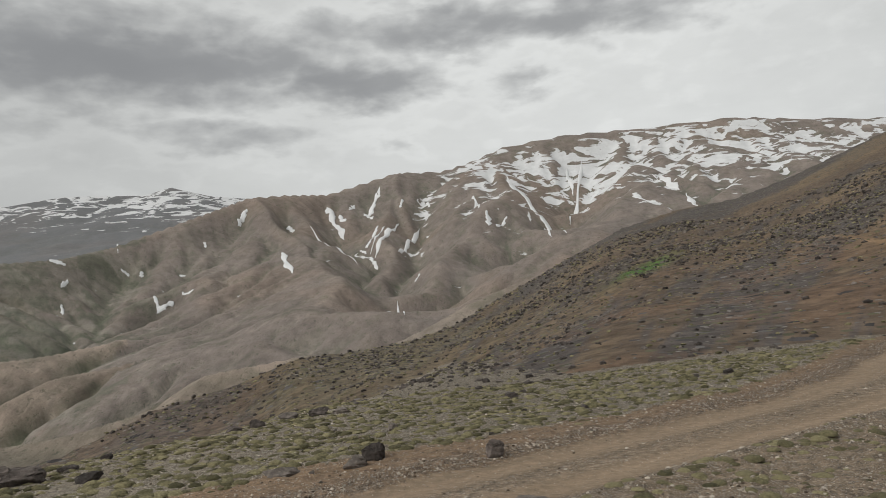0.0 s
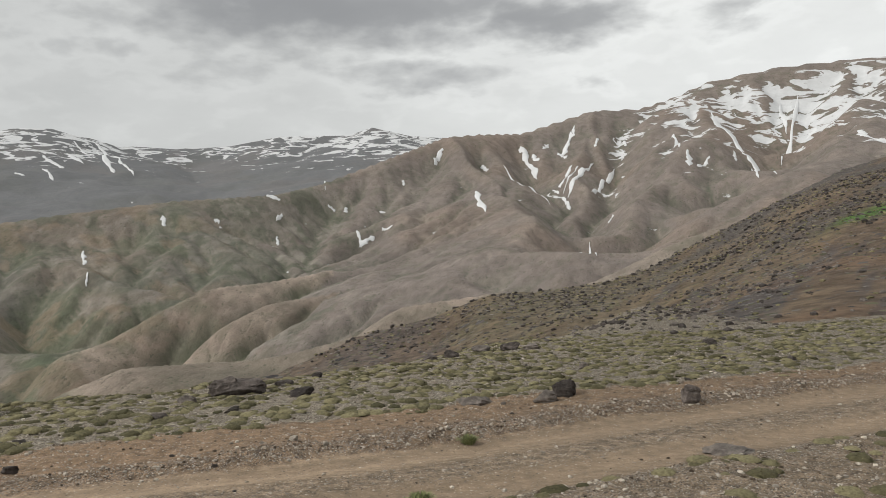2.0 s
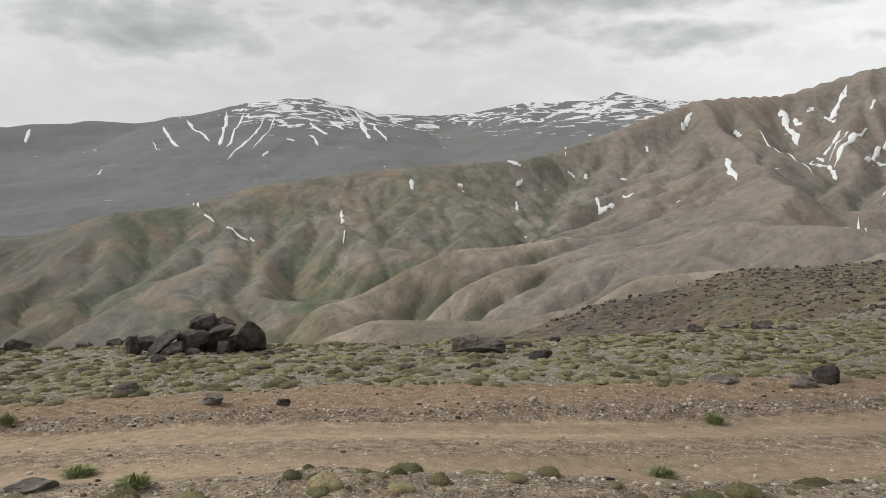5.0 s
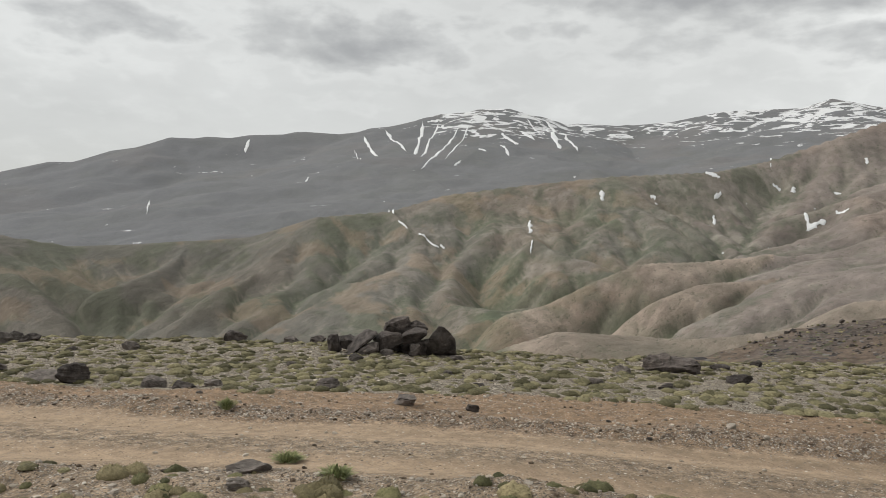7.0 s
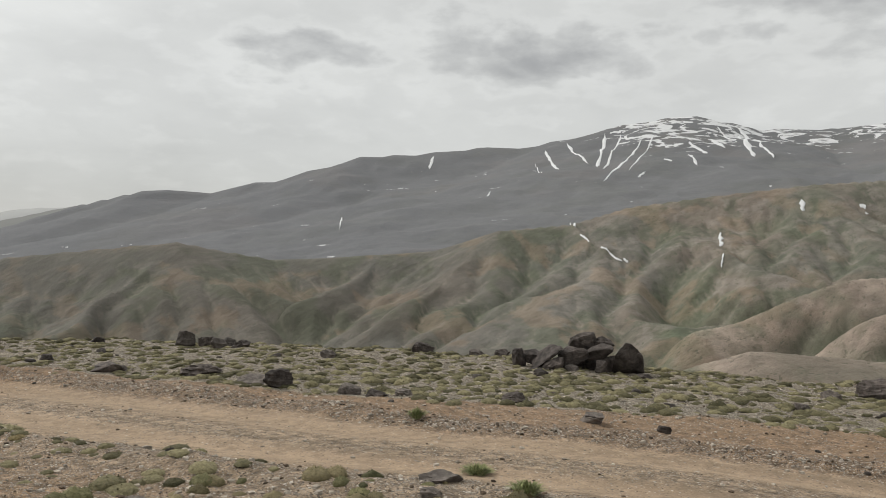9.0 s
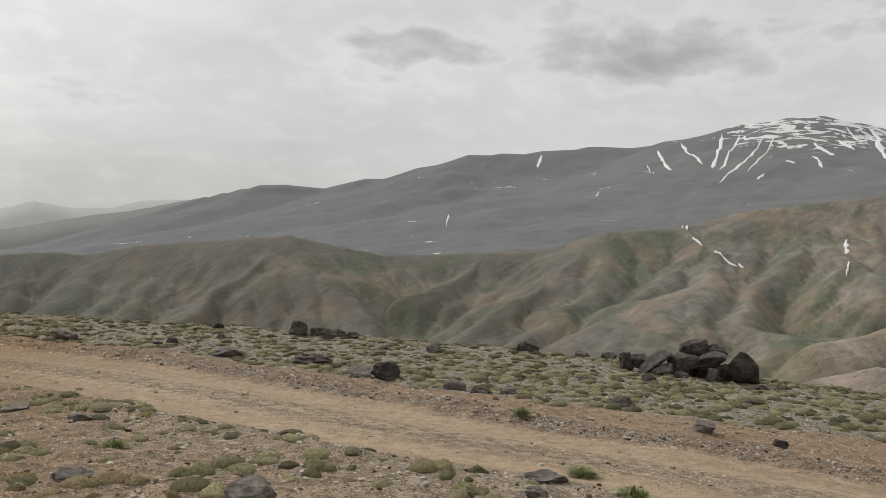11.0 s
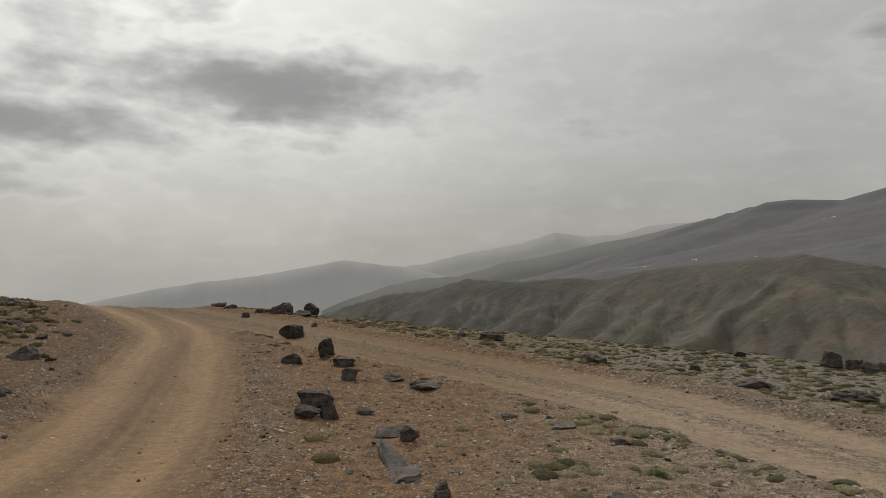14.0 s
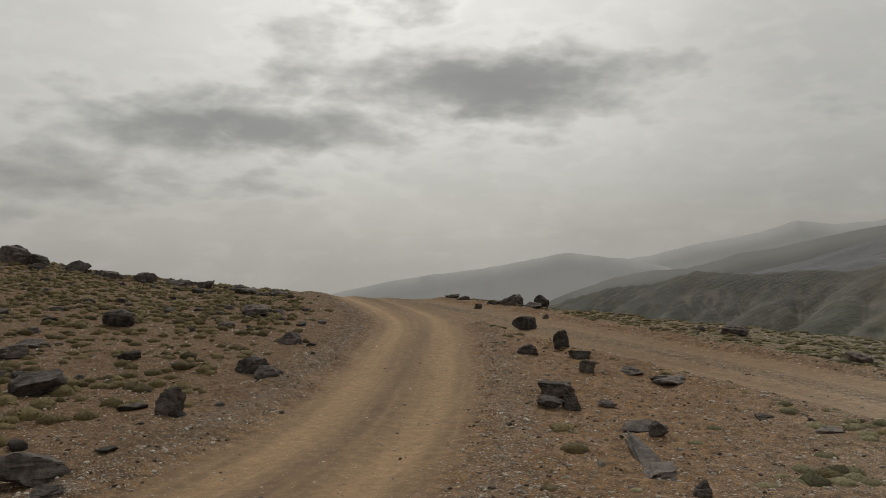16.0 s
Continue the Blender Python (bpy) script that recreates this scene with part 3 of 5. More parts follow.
def far_land(x, y):
    """Ranges and valley floor before the gullies are cut; which ridge owns each point, and how far it lies from the crest."""
    r, b = np.hypot(x, y), np.degrees(np.arctan2(-x, y))
    wx = x + 45 * fractal(x, y, 300, 3, 41)
    wy = y + 45 * fractal(x, y, 300, 3, 51)
    z = np.interp(b, [-180, 80, 100, 120, 180], [-170, -170, -230, -420, -420]) * np.clip((r - 40) / 700, 0, 1) ** 0.7 - 4
    own, away = np.full(x.shape, -1), np.full(x.shape, 200.0)
    for k, (name, (pts, near, far, soft)) in enumerate(RIDGES.items()):
        px, py = (x, y) if name in SKYLINE else (wx, wy)
        best, gap = np.full(x.shape, -1e9), np.zeros(x.shape)
        for (ax, ay, az), (bx, by, bz) in zip(pts, pts[1:]):
            dx, dy = bx - ax, by - ay
            t = np.clip(((px - ax) * dx + (py - ay) * dy) / (dx * dx + dy * dy), 0, 1)
            d = np.hypot(px - ax - t * dx, py - ay - t * dy)
            slope = np.where(r < np.hypot(ax + t * dx, ay + t * dy), near, far)
            h = az + t * (bz - az) - slope * d * (0.55 + 0.45 * np.exp(-slope * d / soft))
            up = h > best
            best, gap = np.where(up, h, best), np.where(up, d, gap)
        if name in SKYLINE:
            way = sorted((math.degrees(math.atan2(-p[0], p[1])), math.hypot(p[0], p[1])) for p in pts)
            gap = np.abs(np.interp(b, [w[0] for w in way], [w[1] for w in way]) - r)
        else:
            gap = gap + 40
        if name.startswith("rear"):
            best = best - 400 * smooth(1400, 1150, r)
        win = best > z
        z, own, away = np.where(win, best, z), np.where(win, k, own), np.where(win, gap, away)
    for bed in VALLEYS:
        for (ax, ay, az), (bx, by, bz) in zip(bed, bed[1:]):
            dx, dy = bx - ax, by - ay
            t = np.clip(((wx - ax) * dx + (wy - ay) * dy) / (dx * dx + dy * dy), 0, 1)
            side = az + t * (bz - az) + 0.62 * np.hypot(wx - ax - t * dx, wy - ay - t * dy)
            z = np.where(away > 25, np.minimum(z, np.maximum(side, z - 48 * smooth(25, 200, away))), z)
    z = z + smooth(350, 700, r) * smooth(0, 160, away) * (26 * fractal(x, y, 330, 3, 71) + 5 * fractal(x, y, 60, 3, 75))
    return z, own, away


def bilinear(field, u, v):
    """The field at fractional rows u and columns v."""
    i, j = np.clip(u.astype(int), 0, field.shape[0] - 2), np.clip(v.astype(int), 0, field.shape[1] - 2)
    u, v = np.clip(u - i, 0, 1), np.clip(v - j, 0, 1)
    return (field[i, j] * (1 - u) + field[i + 1, j] * u) * (1 - v) + (field[i, j + 1] * (1 - u) + field[i + 1, j + 1] * u) * v


def weather(z, hold, cell, rounds):
    """Running water and creeping soil at work on a square grid of heights. Returns the new heights and the water that gathers."""
    n, m = z.shape
    index = np.arange(n * m).reshape(n, m)
    ways = [(a, b, math.hypot(a, b) * cell) for a in (-1, 0, 1) for b in (-1, 0, 1) if a or b]
    start = z.copy()
    for turn in range(rounds):
        pad = np.pad(z, 1, mode="edge")
        steep, drain = np.zeros(z.shape), index.copy()
        for a, b, d in ways:
            fall = (z - pad[1 + a:n + 1 + a, 1 + b:m + 1 + b]) / d
            to = np.clip(np.arange(n) + a, 0, n - 1)[:, None] * m + np.clip(np.arange(m) + b, 0, m - 1)[None, :]
            more = fall > steep
            steep, drain = np.where(more, fall, steep), np.where(more, to, drain)
        if turn % 2 == 0:
            water, down = np.ones(n * m), drain.ravel().copy()
            for _ in range(9):
                moving = down != index.ravel()
                water = water + np.bincount(down[moving], weights=water[moving], minlength=n * m)
                down = down[down]
            water = np.minimum(water.reshape(n, m), 3000)
        lower = np.minimum(0.13 * water ** 0.5 * steep * hold, 0.45 * steep * cell)
        z = np.maximum(z - lower, start - DEEPEST)
        pad = np.pad(z, 1, mode="edge")
        z = z + 0.02 * hold * (pad[2:, 1:-1] + pad[:-2, 1:-1] + pad[1:-1, 2:] + pad[1:-1, :-2] - 4 * z)
    return z, water


def rough_land(x, y):
    """Height of the ground; what it belongs to (-2 plateau, -3 near hill, else a ridge); how far up the hill or off the crest it lies."""
    p = plateau(x, y)
    r = np.hypot(x, y)
    z, own, away = np.full(x.shape, -1e3), np.full(x.shape, -1), np.full(x.shape, 0.5)
    out = r > 60
    if out.any():
        z[out], own[out], away[out] = far_land(x[out], y[out])
    h, u = hill_land(x, y)
    own, away, z = np.where(h > z, -3, own), np.where(h > z, u, away), np.maximum(h, z)
    own = np.where(p >= z, -2, own)
    return np.maximum(p, z), own, away


def bearings_and_rings():
    b = np.concatenate([np.arange(-36, 156, 0.18), np.arange(156, 324, 3.0)])
    r = [0.0, 0.6, 1.2, 1.8, 2.4, 3.0, 3.6]
    while r[-1] < 4900:
        q = r[-1]
        r.append(q * (1.012 if q < 6 else 1.0085 if q < 40 else 1.02 if q < 400 else 1.0065 if 550 < q < 1700 else 1.010))
    return b, np.array(r[1:])


DEEPEST = 22.0
WEST, SOUTH, CELL = -1560.0, -620.0, 8.0      # corner and cell of the grid on which the ranges weather


def blur(z, k):
    """Mean over a square of 2k + 1 cells."""
    for _ in range(2):
        c = np.cumsum(np.pad(z, ((k + 1, k), (0, 0)), mode="edge"), axis=0)
        z = ((c[2 * k + 1:] - c[:-2 * k - 1]) / (2 * k + 1)).T
    return z


def carve():
    """The whole land on rings round the knoll: heights, owners, places up the hill, crest or bed of a gully."""
    b, r = bearings_and_rings()
    R, B = np.meshgrid(r, np.radians(b), indexing="ij")
    x, y = -R * np.sin(B), R * np.cos(B)
    z, own, away = (q.reshape(R.shape) for q in rough_land(x.ravel(), y.ravel()))
    gy, gx = np.meshgrid(SOUTH + CELL * np.arange(405), WEST + CELL * np.arange(390), indexing="ij")
    base, of, off = (q.reshape(gx.shape) for q in rough_land(gx.ravel(), gy.ravel()))
    base = base + (of >= 0) * smooth(0, 90, off) * 4.5 * fractal(gx, gy, 40, 3, 83, 0.6)
    names = list(RIDGES)
    hold = (of >= 0) * ~np.isin(of, [names.index("rear_range"), names.index("rear_range_end")]) * smooth(20, 130, off) * smooth(330, 520, np.hypot(gx, gy))
    worn, water = weather(base, hold, CELL, 70)
    form = worn - blur(worn, 5)
    u, v = (y - SOUTH) / CELL, (x - WEST) / CELL
    inside = (u > 0) & (u < gx.shape[0] - 1) & (v > 0) & (v < gx.shape[1] - 1) & (own >= 0)
    rel = np.zeros(R.shape)
    z[inside] += bilinear(worn - base, u[inside], v[inside]) * smooth(0, 40, away[inside])
    rel[inside] = np.clip(bilinear(form, u[inside], v[inside]) / 7.0, -1.2, 1.2)
    wet = np.zeros(R.shape)
    wet[inside] = bilinear(np.log(water), u[inside], v[inside])
    return b, r, x, y, z, own, away, rel, wet


BEARINGS, RINGS, GRID_X, GRID_Y, GRID_Z, GRID_OWN, GRID_UP, GRID_REL, GRID_WET = carve()


def land(x, y):
    """Height of the finished ground."""
    x, y = np.asarray(x, float), np.asarray(y, float)
    r = np.hypot(x, y)
    z = np.zeros(x.shape)
    far = r > 300
    if (~far).any():
        z[~far] = rough_land(x[~far], y[~far])[0]
    if far.any():
        q, b = r[far], np.degrees(np.arctan2(-x[far], y[far]))
        i = np.clip(np.searchsorted(RINGS, q) - 1, 0, len(RINGS) - 2)
        j = np.clip(np.searchsorted(BEARINGS, b) - 1, 0, len(BEARINGS) - 2)
        u, v = (q - RINGS[i]) / (RINGS[i + 1] - RINGS[i]), (b - BEARINGS[j]) / (BEARINGS[j + 1] - BEARINGS[j])
        z[far] = (GRID_Z[i, j] * (1 - u) + GRID_Z[i + 1, j] * u) * (1 - v) + (GRID_Z[i, j + 1] * (1 - u) + GRID_Z[i + 1, j + 1] * u) * v
    return z


def ground_height(x, y):
    return float(land(np.array([x]), np.array([y]))[0])


def build_ground():
    r = RINGS
    nb, nr = len(BEARINGS), len(RINGS)
    x, y, z, own, u, relief = (q.ravel() for q in (GRID_X, GRID_Y, GRID_Z, GRID_OWN, GRID_UP, GRID_REL))
    rr = np.hypot(x, y)
    # colours of soil, scrub and stone, and of haze on the rear ranges
    col = np.zeros((len(x), 4))
    col[:, :3] = (0.165, 0.14, 0.11)
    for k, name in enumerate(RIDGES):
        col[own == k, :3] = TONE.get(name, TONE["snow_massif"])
    names = list(RIDGES)
    bear = np.degrees(np.arctan2(-x, y))
    far = own >= 0
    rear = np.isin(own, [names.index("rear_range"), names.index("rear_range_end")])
    # distance haze is put into the colours: rear ranges greyer, their detail fainter
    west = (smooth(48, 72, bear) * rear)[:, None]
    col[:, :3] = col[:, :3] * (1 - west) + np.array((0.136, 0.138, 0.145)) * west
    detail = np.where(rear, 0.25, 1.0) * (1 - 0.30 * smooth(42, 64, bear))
    n1, n2, n3 = fractal(x, y, 260, 5, 101), fractal(x, y, 420, 5, 111), fractal(x, y, 120, 5, 121)

    def tint(sel, tone, w):
        f = np.clip(sel * w, 0, 1)[:, None]
        col[:, :3] = col[:, :3] * (1 - f) + np.array(tone) * f

    # scrub keeps to the gullies, bare soil to the crests between them
    east, west_end = 1 - smooth(50, 75, bear), smooth(75, 95, bear)
    bed, rib = smooth(0.15, -0.75, relief), smooth(0.10, 0.85, relief)
    tint(far * detail * bed * (0.75 + n1), (0.100, 0.106, 0.078), 0.45)
    tint(far * detail * rib * (0.55 + 0.8 * n3) * (1 - 0.6 * west_end), (0.250, 0.205, 0.166), 0.45)
    tint(far * detail * smooth(0.02, 0.3, n1) * smooth(18, 30, bear) * (1 - west_end), (0.112, 0.118, 0.088), 0.45)
    tint(far * detail * smooth(0.05, 0.35, n2) * (1 - smooth(70, 90, bear)), (0.225, 0.165, 0.128), 0.35)
    tint(far * ~rear * smooth(34, 62, bear), (0.134, 0.130, 0.116), 0.35)
    spurs = np.isin(own, [names.index("tan_spur"), names.index("mid_spur"), names.index("low_spur")])
    tint(spurs * rib, (0.285, 0.232, 0.190), 0.45)
    tint(spurs * bed, (0.110, 0.102, 0.076), 0.45)
    tint(spurs * smooth(0.0, 0.25, n3) * (0.4 + 0.6 * rib), (0.340, 0.275, 0.225), 0.8)
    tint(spurs * smooth(0.05, 0.3, -n3) * (0.3 + 0.7 * bed), (0.095, 0.093, 0.068), 0.8)
    tint(far * (rr < 1500) * np.exp(-((bear - 41.0 + 0.02 * (z + 60)) / 1.7) ** 2) * smooth(-20, -80, z) * (0.8 + 1.5 * n3), (0.088, 0.115, 0.066), 0.55)
    # thickets on the rocky wall, broken by paler outcrops
    wall = far * detail * ~rear * ~spurs * smooth(14, 24, bear) * (1 - smooth(44, 60, bear))
    tint(wall * smooth(0.05, 0.28, fractal(x, y, 90, 5, 171, 0.65)), (0.078, 0.090, 0.062), 0.55)
    tint(wall * smooth(0.16, 0.34, fractal(x, y, 50, 4, 175, 0.6)), (0.270, 0.240, 0.210), 0.45)
    # swards of thin grass and slides of ochre earth
    low = far * ~rear * (rr < 1900) * smooth(24, 36, bear)
    tint(low * smooth(0.06, 0.26, fractal(x, y, 150, 5, 181, 0.6)), (0.100, 0.112, 0.072), 0.5)
    tint(low * smooth(0.14, 0.30, fractal(x, y, 95, 5, 185, 0.6)) * (1 - 0.5 * west_end), (0.235, 0.178, 0.128), 0.5)
    # front ranges go darker and greyer towards the west
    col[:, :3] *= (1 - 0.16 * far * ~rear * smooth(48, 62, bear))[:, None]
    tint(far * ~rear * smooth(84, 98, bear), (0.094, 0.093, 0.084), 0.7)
    # watercourses: a dark green thread with paler scree on its banks
    wet = GRID_WET.ravel()
    tint(far * detail * ~rear * smooth(3.2, 5.0, wet) * (0.7 + n1), (0.078, 0.090, 0.058), 0.55)
    tint(far * detail * ~rear * smooth(1.5, 2.3, wet) * smooth(3.4, 2.6, wet) * (0.4 + 1.2 * np.maximum(n3, 0)), (0.285, 0.245, 0.205), 0.5)
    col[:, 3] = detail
    hill = own == -3
    col[hill, :3] = (0.110, 0.082, 0.060)
    col[hill, :3] = (0.118, 0.086, 0.060)
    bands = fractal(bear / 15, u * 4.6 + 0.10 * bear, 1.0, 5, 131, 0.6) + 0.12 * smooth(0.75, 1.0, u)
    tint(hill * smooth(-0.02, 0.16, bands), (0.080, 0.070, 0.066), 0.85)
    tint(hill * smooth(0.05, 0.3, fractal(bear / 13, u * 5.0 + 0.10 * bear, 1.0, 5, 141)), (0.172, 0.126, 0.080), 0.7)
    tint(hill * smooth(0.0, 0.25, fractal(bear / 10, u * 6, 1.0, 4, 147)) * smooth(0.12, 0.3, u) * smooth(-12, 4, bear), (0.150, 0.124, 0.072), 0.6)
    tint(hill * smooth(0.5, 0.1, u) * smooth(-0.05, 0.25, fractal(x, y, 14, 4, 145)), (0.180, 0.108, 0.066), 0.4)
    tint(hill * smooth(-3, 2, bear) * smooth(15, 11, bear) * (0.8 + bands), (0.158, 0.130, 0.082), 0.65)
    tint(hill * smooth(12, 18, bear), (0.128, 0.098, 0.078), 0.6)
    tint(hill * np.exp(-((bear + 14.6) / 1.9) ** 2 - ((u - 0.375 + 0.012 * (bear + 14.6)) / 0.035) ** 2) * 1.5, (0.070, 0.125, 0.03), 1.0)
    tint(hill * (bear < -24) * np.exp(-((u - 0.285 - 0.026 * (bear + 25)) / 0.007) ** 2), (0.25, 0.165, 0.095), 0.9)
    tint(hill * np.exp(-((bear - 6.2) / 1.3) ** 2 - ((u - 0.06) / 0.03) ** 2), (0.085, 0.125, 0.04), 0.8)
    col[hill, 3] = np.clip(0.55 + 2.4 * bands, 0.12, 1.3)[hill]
    top = own == -2
    d1, s1 = line_gap(x, y, ROAD_CROSS)
    d2, s2 = line_gap(x, y, ROAD_LEFT)
    wob = 0.35 * fractal(x, y, 1.6, 4, 151)
    scrub = np.array((0.218, 0.187, 0.142))
    verge = np.array((0.208, 0.142, 0.090))
    dust = np.array((0.266, 0.197, 0.134))
    gravel = np.array((0.242, 0.184, 0.128))
    beyond = (s1 < 0) == (line_gap(np.array([-8.0]), np.array([14.0]), ROAD_CROSS)[1][0] < 0)
    base = np.where((beyond & (d1 + wob > scrub_edge(x)))[:, None], scrub, np.where(beyond[:, None], verge, gravel))
    roam = 1.6 * fractal(x, y, 5.0, 4, 155)
    south = smooth(2.5, -2.5, y + roam)
    upslope = (s2 != line_gap(np.array([-9.0]), np.array([-3.0]), ROAD_LEFT)[1][0]) * smooth(1.2, 2.2, d2 + wob)
    base = base + (~beyond * south)[:, None] * (verge * 1.05 - base)
    on1 = (1 - smooth(1.15, 1.6, d1 + wob * 0.8))[:, None]
    on2 = (1 - smooth(1.1, 1.8, d2 + wob * 0.8))[:, None]
    mid = (1.0 * np.exp(-(d1 / 0.40) ** 4) * (on1[:, 0] > 0.2))[:, None]
    base = base * (1 - on1) + (dust * (1 - mid * 0.75) + gravel * mid * 0.75) * on1
    rut2 = np.exp(-((d2 - 0.72) / 0.3) ** 2)[:, None]
    # wheel lines drawn along the left-hand track
    wheel = fractal(d2 * s2 + 0.10 * gnoise(x / 5, y / 5, 157), 0.03 * x, 0.26, 3, 158, 0.7)
    wheel1 = fractal(d1 * s1 + 0.10 * gnoise(x / 5, y / 5, 157), 0.04 * x, 0.34, 3, 159, 0.6)
    base = base * (1 + 0.22 * wheel1[:, None] * on1)
    base = base * (1 - on2) + dust * (0.86 + 0.32 * rut2 - 0.11 * np.exp(-(d2 / 0.3) ** 2)[:, None] + 0.26 * wheel[:, None]) * on2
    on = np.maximum(on1, on2)[:, 0]
    # darker towards the east, the south and up the slope
    soil_tone = 0.86 + 0.28 * smooth(2.0, -7.0, x + roam) - 0.08 * smooth(0, -5, y + roam) - 0.10 * south - 0.25 * upslope
    warm = smooth(1.5, -4.0, y + roam)[:, None]
    earth = warm * (1 - 0.35 * on[:, None])
    base = base * (1 + earth * (np.array((1.05, 0.86, 0.60)) - 1)) * (1 - 0.08 * warm - 0.18 * warm * on1)
    col[top, :3] = (base * soil_tone[:, None])[top]
    chips = np.where(beyond & (d1 > scrub_edge(x) - 0.1), 1.5, np.where(beyond & (d1 > 2.1), 0.5, 1.0)) * (1 - 0.25 * warm[:, 0])
    chips = chips + 1.6 * np.exp(-((d1 - 1.7) / 0.25) ** 2) * (1 - south) + 0.9 * np.exp(-((d2 - 1.95) / 0.4) ** 2)
    chips = chips * (1 - 0.82 * on * (1 - 0.75 * mid[:, 0]))
    col[top, 3] = np.clip(chips, 0, 2)[top]
    # snow: how readily it lies, by height and range
    snow = np.zeros(len(x))
    rel = (z - EYE_Z) / rr
    massif = np.isin(own, [k for k, n in enumerate(names) if n in ("snow_massif", "spur_mid", "spur_east", "spur_far_east", "spur_small")])
    hold = -0.075 * relief
    snow = np.where(massif, 0.272 + hold + 0.235 * smooth(0.075, 0.17, rel) * (1 - smooth(-4, 5, bear)), snow)
    snow = np.where(own == names.index("rear_range"), 0.30 + hold + 0.20 * smooth(0.105, 0.155, rel) * (1 - smooth(44, 50, bear)), snow)

    index = np.arange(nr * nb).reshape(nr, nb)
    nxt = np.roll(index, -1, axis=1)
    quads = np.stack([index[:-1], nxt[:-1], nxt[1:], index[1:]], axis=-1).reshape(-1, 4)
    verts = np.column_stack([x, y, z])
    hub = len(verts)
    zc = z[:nb].mean()
    mesh = bpy.data.meshes.new("ground")
    tris = np.stack([np.full(nb, hub), nxt[0], index[0]], axis=-1)
    allv = np.vstack([verts, [[0, 0, zc]]])
    mesh.vertices.add(len(allv))
    mesh.vertices.foreach_set("co", allv.ravel())
    loops = np.concatenate([quads.ravel(), tris.ravel()])
    mesh.loops.add(len(loops))
    mesh.loops.foreach_set("vertex_index", loops.astype(np.int32))
    starts = np.concatenate([np.arange(len(quads)) * 4, len(quads) * 4 + np.arange(nb) * 3])
    mesh.polygons.add(len(starts))
    mesh.polygons.foreach_set("loop_start", starts.astype(np.int32))
    own_q = own[quads[:, 0]]
    which = np.concatenate([np.where(own_q == -2, 0, np.where(own_q == -3, 2, 1)), np.zeros(nb)]).astype(np.int32)
    mesh.polygons.foreach_set("material_index", which)
    mesh.update(calc_edges=True)
    mesh.validate()
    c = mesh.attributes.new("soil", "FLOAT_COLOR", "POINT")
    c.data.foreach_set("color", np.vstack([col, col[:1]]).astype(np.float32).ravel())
    # scree and thickets are drawn out down the slope
    run = np.column_stack([np.radians(bear) * np.interp(rr, [0, 300, 900, 1500, 5000], [300, 300, 900, 1300, 1300]), 0.62 * rr, 0.5 * z])
    fall = mesh.attributes.new("fall_line", "FLOAT_VECTOR", "POINT")
    fall.data.foreach_set("vector", np.vstack([run, run[:1]]).astype(np.float32).ravel())
    s = mesh.attributes.new("snow", "FLOAT", "POINT")
    s.data.foreach_set("value", np.append(snow, 0).astype(np.float32))
    mesh.polygons.foreach_set("use_smooth", np.ones(len(starts), dtype=bool))
    mesh.materials.append(MAT_SOIL)
    mesh.materials.append(MAT_MOUNT)
    mesh.materials.append(MAT_HILL)
    return tagged(new("ground", mesh), "stony mountain ground with dirt tracks and bare ranges", "ground", kind="structure")


ground = build_ground()


def far_ridge(rows, depth, tone, glow, label, seed):
    """A hazy range at the end of the view: a crest line with a long face below it."""
    pts = crest(rows)
    bm = bmesh.new()
    grid = []
    n = (len(pts) - 1) * 14 + 1
    for k in range(n):
        i, t = min(k // 14, len(pts) - 2), (k - min(k // 14, len(pts) - 2) * 14) / 14
        a, b = Vector(pts[i]), Vector(pts[i + 1])
        p = a.lerp(b, t)
        p.z += 5 * float(fractal(np.array([p.x]), np.array([p.y]), 90, 4, seed)[0]) * min(1.0, 8 * min(k, n - 1 - k) / n)
        flat = Vector((p.x, p.y, 0)).normalized()
        row = []
        for j in range(8):
            q = p - flat * (depth * j / 7) - Vector((0, 0, 420 * (j / 7) ** 0.9))
            q.z += (0 if j == 0 else 16) * float(fractal(np.array([q.x]), np.array([q.y]), 160, 3, seed)[0])
            row.append(bm.verts.new(q))
        row.insert(0, bm.verts.new(p + flat * 120 - Vector((0, 0, 90))))
        grid.append(row)
    for a, b in zip(grid, grid[1:]):
        for j in range(8):
            bm.faces.new((a[j], b[j], b[j + 1], a[j + 1]))
    mesh = bpy.data.meshes.new("backdrop")
    bm.to_mesh(mesh)
    bm.free()
    mesh.polygons.foreach_set("use_smooth", [True] * len(mesh.polygons))
    # a washed-out tone and a faint glow stand in for the haze
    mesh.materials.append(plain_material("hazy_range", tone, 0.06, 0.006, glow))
    return tagged(new("backdrop", mesh), label, "mountain range", kind="structure")


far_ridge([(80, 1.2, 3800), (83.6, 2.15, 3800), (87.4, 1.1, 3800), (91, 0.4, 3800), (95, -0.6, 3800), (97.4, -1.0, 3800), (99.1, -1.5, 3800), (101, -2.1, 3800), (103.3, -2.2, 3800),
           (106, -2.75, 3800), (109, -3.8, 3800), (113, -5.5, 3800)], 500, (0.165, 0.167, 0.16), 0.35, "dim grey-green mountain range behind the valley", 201)
